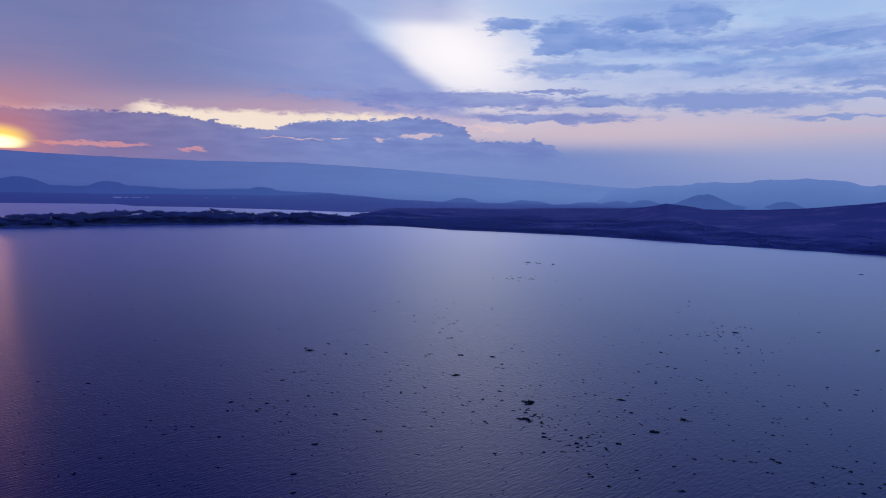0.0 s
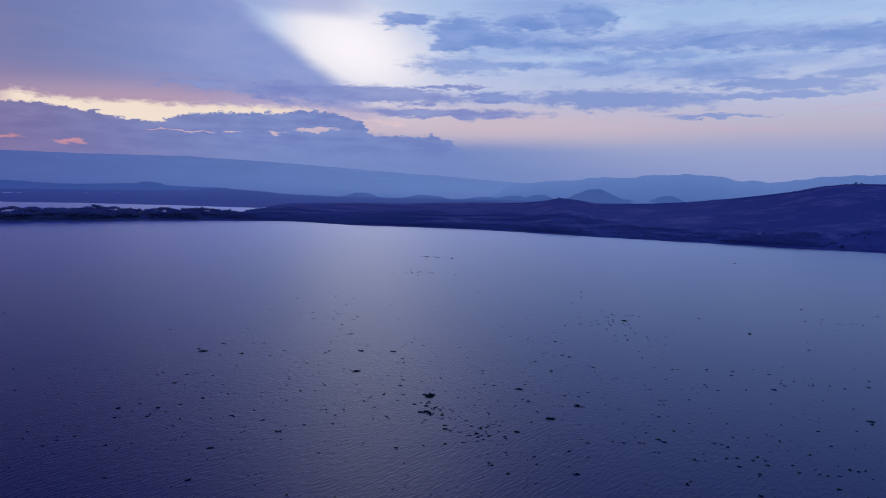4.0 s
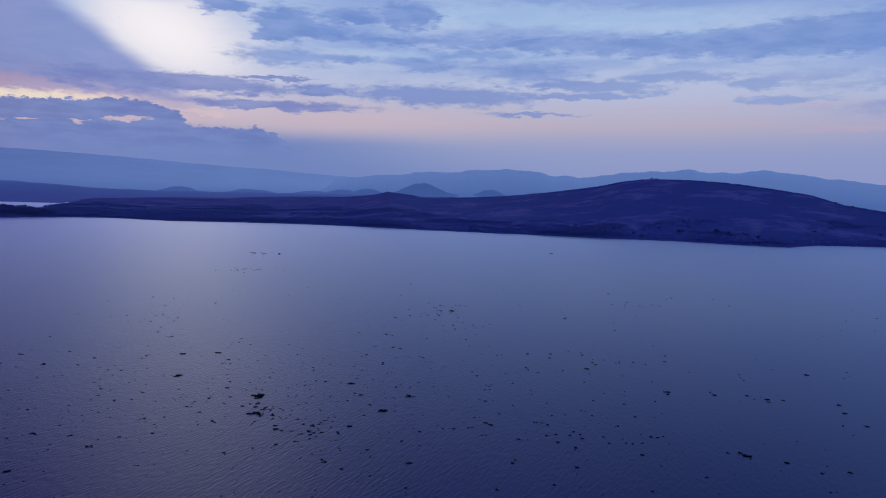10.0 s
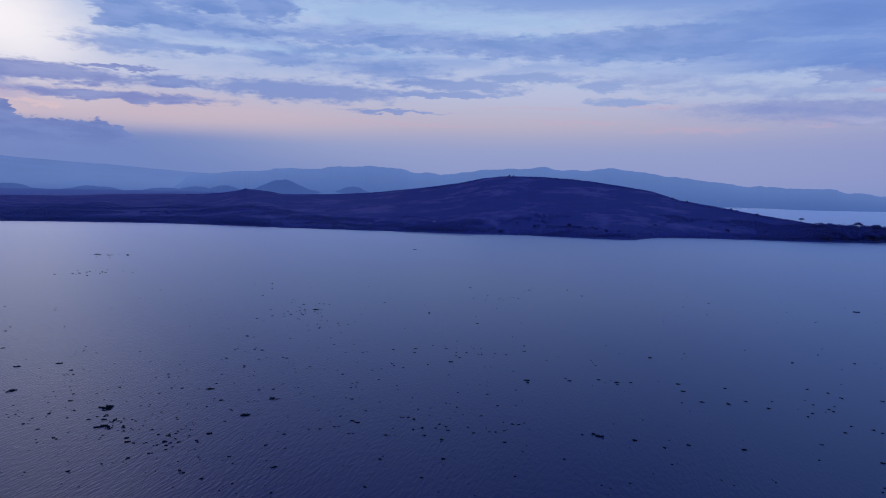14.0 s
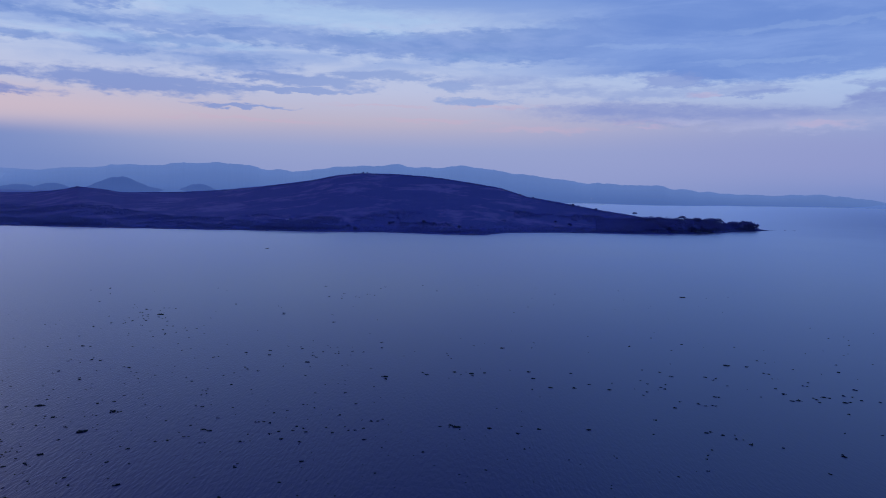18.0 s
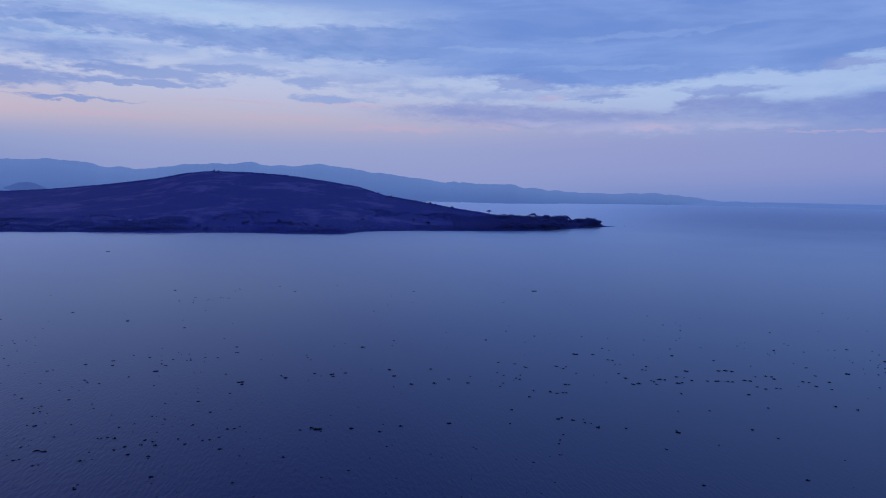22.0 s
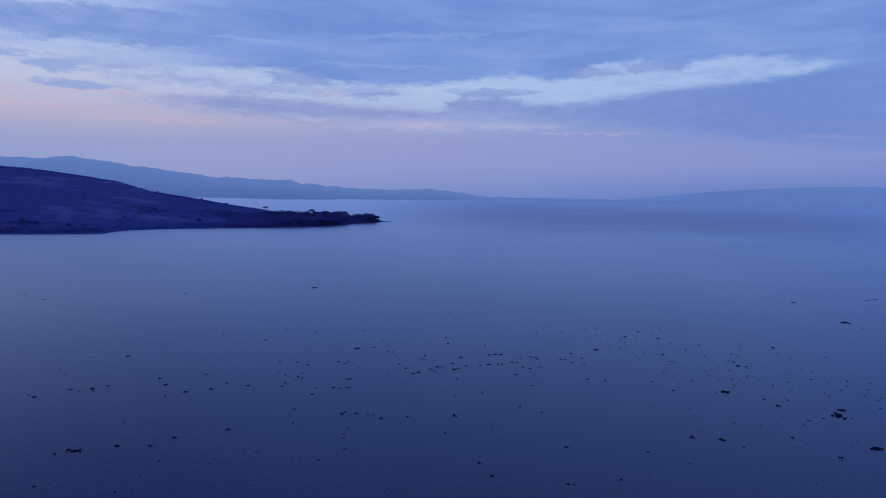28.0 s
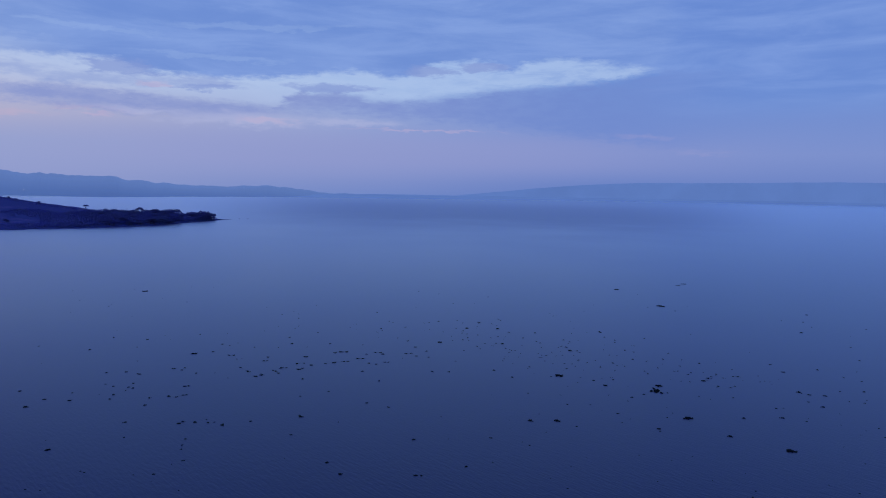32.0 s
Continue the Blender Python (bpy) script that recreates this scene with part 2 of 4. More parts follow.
    smooth = m("MULTIPLY", n.step(m("MULTIPLY_ADD", m("SUBTRACT", big, 0.5), 2.5, edge), -1.1, 2.0), n.step(we, 4.6, 5.9))
    above = m("MULTIPLY", m("MULTIPLY", n.step(el, 12.6, 13.8), n.step(el, 18.0, 15.0)), n.step(az, 3.0, -1.0))
    smooth = m("MAXIMUM", smooth, m("MULTIPLY", above, 0.6))
    # unseen upper reach of the sheet, added to darken the western water
    smooth = m("MAXIMUM", smooth, m("MULTIPLY", m("MULTIPLY", n.step(el, 12.0, 14.0), n.step(el, 40.0, 26.0)), n.step(az, -11.0, -22.0, 0.0, 0.92)))
    smooth = m("MULTIPLY", smooth, n.step(az, -110.0, -80.0))
    grey = n.mix(n.step(az, -26.0, -4.0), srgb(107, 119, 175), srgb(138, 156, 214))
    grey = n.mix(m("MULTIPLY", n.step(el, 9.0, 6.0), n.step(az, 0.0, -16.0)), grey, srgb(150, 130, 170))
    mottle = wave(0.1, 0.45, 12.0, 6.0, 0.6, 0.6)
    grey = n.mix(n.step(mottle, 0.34, 0.68, 0.0, 0.42), grey, n.mix(n.step(az, -26.0, -4.0), srgb(126, 126, 178), srgb(164, 172, 220)))
    # above the view its colour is darkened too, to dim that water's reflection
    grey = n.mix(m("MULTIPLY", n.step(el, 12.8, 18.0), n.step(az, -9.0, -21.0)), grey, srgb(60, 61, 112))
    sky = n.mix(m("MULTIPLY", smooth, 0.97), sky, grey)

    # the sun's glow in the haze behind the low clouds
    halo = blob(SUN_AZ, SUN_EL + 0.3, 6.5, 4.2, 0.0, 0.98, torn=False)
    sky = n.mix(m("MULTIPLY", halo, 0.36), sky, srgb(206, 122, 128))

    # gold slit under the sheet
    sky = n.mix(m("MULTIPLY", blob(-12.0, 6.1, 12.0, 1.1, 0.02, 0.9, torn=False), 0.38), sky, srgb(226, 188, 200))
    # long blue band in front of the white light
    front = cloud([(0.3, 7.35, 10.0, 0.72, -0.005), (-10.5, 7.6, 3.2, 0.2), (7.8, 6.05, 6.8, 0.32), (9.0, 8.2, 3.0, 0.16)], 0.7, 0.9)
    sky = n.mix(m("MULTIPLY", front, 0.88), sky, n.mix(n.step(wave(0.3, 1.4, 15.0), 0.35, 0.65), srgb(122, 136, 202), srgb(142, 156, 212)))
    slit_top = profile([(-25, 5.4), (-23.6, 6.3), (-22, 6.35), (-20.3, 6.0), (-17, 6.05), (-12.9, 6.1), (-8, 6.25), (-4, 6.3), (1.8, 6.25), (4, 5.6)])
    gold = n.step(m("ADD", m("SUBTRACT", slit_top, el), m("MULTIPLY", ripple, 0.9)), -0.1, 0.42)
    gold = m("MULTIPLY", gold, m("MULTIPLY", n.step(az, -25.0, -22.5), m("MULTIPLY", n.step(az, 6.0, -6.0), n.step(el, 4.1, 4.6))))
    sky = n.mix(m("MULTIPLY", gold, 0.96), sky, n.mix(n.step(az, -8.0, 3.0), srgb(255, 236, 218), srgb(240, 206, 208)))

    # the bank of heaped clouds below it
    billow = m("ABSOLUTE", m("SUBTRACT", wave(0.8, 1.4, 4.0, 6.0, 0.6), 0.5))
    top = profile([(-60, 4.6), (-31, 5.25), (-27, 5.45), (-21.2, 5.62), (-19.5, 5.35), (-17, 5.0), (-15.4, 4.7), (-13.6, 4.75), (-12, 5.4), (-8.5, 5.68), (-5, 5.75), (-3.6, 6.0), (-0.4, 6.05), (1.0, 5.35), (2.1, 4.3), (5, 4.32), (6.6, 4.3), (7.6, 4.5), (8.3, 4.2), (9.0, 3.3), (12, 2.0)])
    bank = n.step(m("SUBTRACT", m("MULTIPLY_ADD", billow, 1.9, m("SUBTRACT", top, 0.14)), el), -0.03, 0.16)
    bank = m("MULTIPLY", bank, m("MULTIPLY", n.step(az, -120.0, -60.0), n.step(az, 14.0, 8.5)))
    bank = m("MULTIPLY", bank, m("MAXIMUM", n.step(el, 1.0, 3.4), n.step(az, -2.0, -12.0)))
    folds = n.step(wave(0.35, 1.5, 19.0, 6.0, 0.6), 0.35, 0.65)
    body = n.mix(n.step(az, -28.0, -5.0), n.mix(folds, srgb(98, 100, 162), srgb(112, 111, 170)), n.mix(folds, srgb(112, 131, 196), srgb(127, 146, 206)))
    sky = n.mix(m("MULTIPLY", bank, 0.97), sky, n.mix(n.step(el, 2.0, 4.4, 0.55, 0.0), body, n.mix(n.step(az, -28.0, -3.0), srgb(105, 107, 169), srgb(121, 143, 203))))
    slits = cloud([(-26.5, 3.0, 4.2, 0.15, 0.02), (-19.4, 2.9, 1.2, 0.12), (-12.5, 4.0, 2.2, 0.08), (-8.4, 4.05, 0.6, 0.08), (-5.4, 4.2, 0.6, 0.1), (-2.2, 4.5, 1.7, 0.14, 0.02), (3.0, 5.2, 2.0, 0.2)], 0.7, 0.8, -0.3)
    sky = n.mix(m("MULTIPLY", slits, 0.72), sky, n.mix(n.step(az, -22.0, -6.0), srgb(214, 146, 160), srgb(232, 204, 210)))

    # the setting sun, cut off by cloud above and below
    near_sun = blob(SUN_AZ, SUN_EL + 0.2, 3.2, 2.2, 0.0, 0.98, torn=False)
    sky = n.mix(m("MULTIPLY", near_sun, 0.48), sky, srgb(232, 126, 104))
    core = m("MULTIPLY", blob(SUN_AZ, SUN_EL + 0.1, 1.75, 0.75, 0.0, 0.6, torn=False), n.step(el, 2.35, 2.6))
    sky = n.mix(core, sky, (1.25, 0.8, 0.16, 1.0))
    disc = m("MULTIPLY", blob(SUN_AZ, SUN_EL - 0.2, 1.5, 0.45, 0.0, 0.5, torn=False), n.step(el, 2.35, 2.5))
    sky = n.mix(disc, sky, (1.7, 1.5, 0.9, 1.0))
    sky = n.mix(n.step(el, -1.0, -8.0), sky, srgb(60, 75, 130))
    # a little of the clear air's light shines through everything
    sky = n.mix(0.003, sky, air.outputs[0], "ADD")
    back = t.nodes.new("ShaderNodeBackground")
    t.links.new(sky, back.inputs[0])
    out = t.nodes.new("ShaderNodeOutputWorld")
    t.links.new(back.outputs[0], out.inputs[0])


make_world()

sun = new("sun", bpy.data.lights.new("sun", "SUN"))
sun.data.energy, sun.data.angle, sun.data.color = 0.03, radians(1.2), (1.0, 0.34, 0.2)
sun.matrix_world = look((0, 0, 0), (-math.sin(radians(SUN_AZ)) * 10, -math.cos(radians(SUN_AZ)) * 10, -10 * math.tan(radians(SUN_EL))))


# ---- materials ---------------------------------------------------------------
def material(name):
    mat = bpy.data.materials.new(name)
    mat.use_nodes = True
    t = mat.node_tree
    return mat, Nodes(t), t.nodes["Principled BSDF"], t


def surface(name, a, b, scale, rough=0.8, bump=0.0, detail=6.0, spec=0.3, island=0.0, random_tint=0.0):
    """Two colours mixed by two sizes of noise, with relief."""
    mat, n, p, t = material(name)
    place = t.nodes.new("ShaderNodeNewGeometry")
    one = n.noise(place.outputs["Position"], scale, detail, 0.6)
    two = n.noise(place.outputs["Position"], scale * 7.3, 4.0, 0.6)
    f = n.math("ADD", n.math("MULTIPLY", one, 0.65), n.math("MULTIPLY", two, 0.35))
    f = n.step(f, 0.36, 0.64)
    col = n.mix(f, a, b)
    if island:
        col = n.mix(n.math("MULTIPLY", place.outputs["Random Per Island"], island), col, b)
    if random_tint:
        info = t.nodes.new("ShaderNodeObjectInfo")
        col = n.mix(n.math("MULTIPLY", info.outputs["Random"], random_tint), col, a)
    n.put(p.inputs["Base Color"], col)
    p.inputs["Roughness"].default_value = rough
    p.inputs["Specular IOR Level"].default_value = spec
    if bump:
        node = t.nodes.new("ShaderNodeBump")
        node.inputs["Strength"].default_value = bump
        n.put(node.inputs["Height"], two)
        n.put(p.inputs["Normal"], node.outputs[0])
    return mat


def water_material():
    mat, n, p, t = material("lake_water")
    pos = t.nodes.new("ShaderNodeNewGeometry").outputs["Position"]
    turned = t.nodes.new("ShaderNodeMapping")
    turned.vector_type = "TEXTURE"
    turned.inputs["Rotation"].default_value = (0, 0, radians(44))
    turned.inputs["Scale"].default_value = (3.4, 1.0, 1.0)
    n.put(turned.inputs[0], pos)
    ripples = n.noise(turned.outputs[0], 1.8, 2.0, 0.5, 0.3)
    swell = n.noise(turned.outputs[0], 0.16, 3.0, 0.5)
    bands = n.noise(pos, 0.006, 4.0, 0.55)
    bump = t.nodes.new("ShaderNodeBump")
    bump.inputs["Strength"].default_value = 0.15
    bump.inputs["Distance"].default_value = 0.24
    n.put(bump.inputs["Height"], n.math("ADD", ripples, n.math("MULTIPLY", swell, 0.5)))
    east = t.nodes.new("ShaderNodeSeparateXYZ")
    n.put(east.inputs[0], pos)
    t.nodes.remove(p)
    body = t.nodes.new("ShaderNodeBsdfDiffuse")
    # body colour turns bluer towards the east, in two steps
    eastward = n.step(east.outputs[0], -60.0, 110.0)
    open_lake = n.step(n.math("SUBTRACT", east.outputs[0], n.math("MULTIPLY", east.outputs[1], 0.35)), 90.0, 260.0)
    n.put(body.inputs["Color"], n.mix(open_lake, n.mix(eastward, n.mix(bands, (0.003, 0.008, 0.036, 1), (0.005, 0.012, 0.046, 1)), n.mix(bands, (0.004, 0.009, 0.05, 1), (0.006, 0.013, 0.062, 1))), n.mix(bands, (0.002, 0.004, 0.056, 1), (0.003, 0.006, 0.068, 1))))
    gloss = t.nodes.new("ShaderNodeBsdfGlossy")
    gloss.inputs["Color"].default_value = (0.845, 0.94, 0.99, 1)
    # the open water to the east lies in the wind
    wind = n.step(n.math("MULTIPLY_ADD", n.math("SUBTRACT", bands, 0.5), 500.0, east.outputs[0]), 400.0, 1300.0, 0.0, 0.09)
    reach = t.nodes.new("ShaderNodeVectorMath")
    reach.operation = "LENGTH"
    n.put(reach.inputs[0], pos)
    # ripples show near by, and more of them to the west
    n.put(bump.inputs["Strength"], n.math("MULTIPLY", n.step(east.outputs[0], 10.0, 170.0, 0.44, 0.012), n.step(reach.outputs["Value"], 380.0, 120.0, 0.0, 1.0)))
    wind = n.math("MULTIPLY", wind, n.step(n.math("DIVIDE", east.outputs[0], reach.outputs["Value"]), 0.91, 0.995))
    wind = n.math("MULTIPLY", wind, n.step(reach.outputs["Value"], 3100.0, 1500.0, 0.7, 1.0))
    n.put(gloss.inputs["Roughness"], n.math("ADD", n.step(bands, 0.25, 0.75, 0.28, 0.32), wind))
    fresnel = t.nodes.new("ShaderNodeFresnel")
    fresnel.inputs["IOR"].default_value = 1.345
    mixed = t.nodes.new("ShaderNodeMixShader")
    for node in (gloss, fresnel):
        n.put(node.inputs["Normal"], bump.outputs[0])
    # where the wind is, the reflection is weakened to darken the eastern water
    n.put(mixed.inputs[0], n.math("MULTIPLY", fresnel.outputs[0], n.math("SUBTRACT", 1.0, n.math("MULTIPLY", wind, 3.8))))
    n.put(mixed.inputs[1], body.outputs[0])
    n.put(mixed.inputs[2], gloss.outputs[0])
    n.put(t.nodes["Material Output"].inputs["Surface"], mixed.outputs[0])
    return mat


def land_material():
    """Dark low scrub with soft patches of dry grass between."""
    mat, n, p, t = material("dry_grass_and_scrub")
    pos = t.nodes.new("ShaderNodeNewGeometry").outputs["Position"]
    one = n.noise(pos, 0.015, 5.0, 0.6, 0.5)
    two = n.noise(pos, 0.09, 4.0, 0.6)
    three = n.noise(pos, 0.9, 3.0, 0.6)
    grass = n.step(n.math("ADD", n.math("MULTIPLY", one, 0.75), n.math("MULTIPLY", two, 0.25)), 0.5, 0.62)
    # both tones are lifted and blued to stand for haze over the lake
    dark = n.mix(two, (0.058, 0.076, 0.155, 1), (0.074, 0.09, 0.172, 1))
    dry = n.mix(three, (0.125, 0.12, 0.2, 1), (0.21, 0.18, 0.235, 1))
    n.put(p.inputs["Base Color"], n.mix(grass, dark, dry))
    p.inputs["Roughness"].default_value = 0.95
    p.inputs["Specular IOR Level"].default_value = 0.1
    return mat


def haze_glow_material(name, west, east, near=None, reach=(1500, 3000)):
    """Far land, with the haze of kilometres of air put into its emission colour: it changes from west to east and with
    distance.
    """
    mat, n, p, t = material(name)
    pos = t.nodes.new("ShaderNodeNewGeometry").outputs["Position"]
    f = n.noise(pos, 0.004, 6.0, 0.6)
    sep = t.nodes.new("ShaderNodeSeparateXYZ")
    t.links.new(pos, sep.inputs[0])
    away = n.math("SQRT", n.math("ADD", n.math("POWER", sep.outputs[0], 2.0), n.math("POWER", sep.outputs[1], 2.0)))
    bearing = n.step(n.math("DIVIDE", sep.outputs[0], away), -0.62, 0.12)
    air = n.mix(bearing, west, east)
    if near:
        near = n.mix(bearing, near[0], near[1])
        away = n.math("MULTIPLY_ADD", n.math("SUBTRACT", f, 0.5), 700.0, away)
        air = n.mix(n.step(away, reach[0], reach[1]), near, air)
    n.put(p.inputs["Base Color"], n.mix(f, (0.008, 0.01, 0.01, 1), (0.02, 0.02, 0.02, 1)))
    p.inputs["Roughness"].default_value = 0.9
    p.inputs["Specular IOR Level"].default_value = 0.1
    # the haze is this glow; the land's own colour is near black
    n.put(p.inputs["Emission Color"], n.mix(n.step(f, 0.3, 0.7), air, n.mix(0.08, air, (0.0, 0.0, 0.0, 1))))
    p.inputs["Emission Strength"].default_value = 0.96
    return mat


WATER = water_material()
LAND = land_material()
# leaf colours are paler and bluer than real leaves, in place of haze
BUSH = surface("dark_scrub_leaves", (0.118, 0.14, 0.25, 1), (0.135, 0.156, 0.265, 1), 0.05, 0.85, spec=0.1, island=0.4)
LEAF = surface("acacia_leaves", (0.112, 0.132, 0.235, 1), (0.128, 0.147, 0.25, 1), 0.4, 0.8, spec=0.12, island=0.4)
BARK = surface("acacia_bark", (0.06, 0.058, 0.065, 1), (0.1, 0.092, 0.09, 1), 1.5, 0.85, 0.4)
WEED = surface("water_hyacinth_leaves", (0.009, 0.019, 0.015, 1), (0.022, 0.037, 0.023, 1), 1.2, 0.95, 0.3, spec=0.03, island=0.6)
# each far layer's haze tone, painted as emission
PLAIN_AIR = haze_glow_material("far_plain", srgb(46, 60, 134), srgb(60, 84, 152), (srgb(38, 50, 122), srgb(46, 62, 134)))
CONE_AIR = haze_glow_material("far_cones", srgb(56, 78, 148), srgb(68, 95, 160))
CONE_W_AIR = haze_glow_material("far_cones_west", srgb(54, 74, 147), srgb(66, 96, 163))
RANGE_AIR = haze_glow_material("far_range", srgb(98, 126, 188), srgb(102, 131, 193), (srgb(76, 106, 172), srgb(78, 108, 173)), (2300, 4700))
SCARP_AIR = haze_glow_material("far_scarp", srgb(79, 96, 166), srgb(104, 132, 194), (srgb(56, 78, 150), srgb(78, 108, 173)), (2300, 4100))
EAST_AIR = haze_glow_material("far_shore", srgb(95, 126, 193), srgb(95, 126, 193))
TUNNEL_AIR = haze_glow_material("far_tunnels", srgb(88, 100, 170), srgb(118, 144, 202))
FAINT_AIR = haze_glow_material("faint_range", srgb(101, 132, 199), srgb(101, 132, 199))


# ---- large structure ----------------------------------------------------------
def mesh_object(name, verts, faces, mat, parent=None, smooth=False):
    me = bpy.data.meshes.new(name)
    me.from_pydata(np.asarray(verts).tolist(), [], np.asarray(faces).tolist() if not isinstance(faces, list) else faces)
    me.materials.append(mat)
    if smooth:
        me.polygons.foreach_set("use_smooth", [True] * len(me.polygons))
    ob = new(name, me)
    ob.parent = parent
    return ob


def polar(az, r):
    a = np.radians(az)
    return np.sin(a) * r, np.cos(a) * r


def grid_faces(rows, cols):
    i = np.arange(rows - 1)[:, None] * cols + np.arange(cols - 1)[None]
    return np.stack([i, i + 1, i + cols + 1, i + cols], -1).reshape(-1, 4)


def fbm(x, y, size, seed, octaves=4):
    """Smooth value noise over arrays, -1 to 1."""
    out, amp, total = 0, 1.0, 0.0
    for o in range(octaves):
        u, v = np.asarray(x) / size * 2**o + seed * 17.3, np.asarray(y) / size * 2**o + seed * 9.1
        iu, iv = np.floor(u), np.floor(v)
        fu, fv = u - iu, v - iv
        fu, fv = fu * fu * (3 - 2 * fu), fv * fv * (3 - 2 * fv)

        def h(a, b):
            s = np.sin(a * 127.1 + b * 311.7 + seed * 74.7 + o * 13.7) * 43758.5453
            return (s - np.floor(s)) * 2 - 1

        low = h(iu, iv) * (1 - fu) + h(iu + 1, iv) * fu
        high = h(iu, iv + 1) * (1 - fu) + h(iu + 1, iv + 1) * fu
        out = out + amp * (low * (1 - fv) + high * fv)
        total += amp
        amp *= 0.5
    return out / total


# the lake: one sheet
ring = np.linspace(0, 2 * math.pi, 97)[:-1]
lake_v, lake_f = [(0, 0, 0)], []
for k, r in enumerate((60, 300, 1200, 4960)):
    lake_v += [(r * math.sin(a), r * math.cos(a), 0) for a in ring]
for j in range(96):
    lake_f.append((0, 1 + (j + 1) % 96, 1 + j))
    for k in range(3):
        b = 1 + k * 96
        lake_f.append((b + j, b + (j + 1) % 96, b + 96 + (j + 1) % 96, b + 96 + j))
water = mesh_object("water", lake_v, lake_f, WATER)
tagged(water, "calm blue-grey lake with fine ripples at dusk", "water", kind="structure")

# the near shore and what lies behind it: bearing, shore, ridge line, height of the ridge line, depth of the back slope
SHORE = np.array([(-60, 760), (-45, 800), (-32, 834), (-23, 888), (-15, 930), (-8, 944), (-4, 940), (0.7, 867), (5.3, 847), (11.6, 815), (16, 780), (20.2, 748), (27, 719), (34, 700), (40, 699), (45, 686),
                  (48.3, 690), (50, 736), (54, 764), (60, 783), (63, 812), (65, 838), (67, 896), (69.3, 962), (71, 1010)])
RIDGE = np.array([(-60, 800, 3), (-45, 850, 3), (-32, 880, 3), (-23, 950, 4), (-15, 1000, 4), (-9, 1020, 4), (-6, 1300, 2), (-3.9, 2000, 2), (0.7, 2100, 4), (5, 2100, 4), (11.5, 2000, 10), (14, 1900, 13)])
RIDGE2 = np.array([(15.8, 1600, 22.5), (17.5, 1500, 32.5), (19.1, 1500, 28.5), (20.4, 1500, 22.5), (24.3, 1450, 26), (27, 1350, 31.5), (30, 1250, 39.5), (32.8, 1200, 47.5), (34.6, 1170, 54), (36.4, 1150, 61.8),
                   (38.2, 1140, 65.2), (41, 1130, 64.7), (43, 1120, 62.3), (45, 1100, 58.2), (47.1, 1080, 52.6), (49.4, 1050, 46), (51.5, 1000, 34.6), (54.6, 960, 27), (57.4, 930, 20)])
RIDGE3 = np.array([(59.3, 900, 16.8), (60.5, 890, 14), (61.5, 884, 11.5), (63, 888, 9.8), (65, 902, 7.4), (66.4, 925, 4.2), (67, 938, 2.4), (68, 955, 1.6), (69.4, 975, 0.6), (70.2, 1000, -3), (72, 1030, -8)])
RIDGES = np.concatenate([RIDGE, RIDGE2, RIDGE3])
BACK = np.array([(-60, 60), (-9, 60), (-5, 500), (14, 700), (45, 600), (55, 320), (59, 160), (64, 70), (69, 35), (72, 20)])


def land_height(az, r):
    near = np.interp(az, SHORE[:, 0], SHORE[:, 1]) + fbm(az * 12, az * 0, 9, 3) * 7
    far = np.interp(az, RIDGES[:, 0], RIDGES[:, 1])
    top = np.interp(az, RIDGES[:, 0], RIDGES[:, 2])
    depth = np.interp(az, BACK[:, 0], BACK[:, 1])
    x, y = polar(az, r)
    s = (r - near) / (far - near)
    rise = np.where(s < 0, s * 0 + (r - near) * 0.06, 0.5 + (top - 0.5) * np.clip(s, 0, 1) ** 0.95)
    u = np.clip((r - far) / depth, 0, 1.4)
    back = top - (top + 4) * u * u
    z = np.where(s <= 1, rise, back)
    wild = fbm(x, y, 90, 5) * np.clip(s * 3, 0, 1) * np.clip(1.15 - s, 0, 1)
    return z + wild * np.minimum(3.0, 0.12 * np.maximum(top, 2))


AZ = np.arange(-58, 71.6, 0.16)
RR = np.concatenate([np.linspace(640, 1100, 75), np.linspace(1110, 1700, 45), np.linspace(1730, 2900, 25)])
A2, R2 = np.meshgrid(AZ, RR, indexing="ij")
Z2 = land_height(A2, R2)
X2, Y2 = polar(A2, R2)
lv = np.stack([X2, Y2, Z2], -1).reshape(-1, 3)
lf = grid_faces(len(AZ), len(RR))[:, ::-1]
lf = lf[(lv[lf, 2].max(1) > -1.5)]
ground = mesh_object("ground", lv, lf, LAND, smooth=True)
tagged(ground, "dark scrub-covered hill and low peninsula along the lake", "hill", kind="structure")


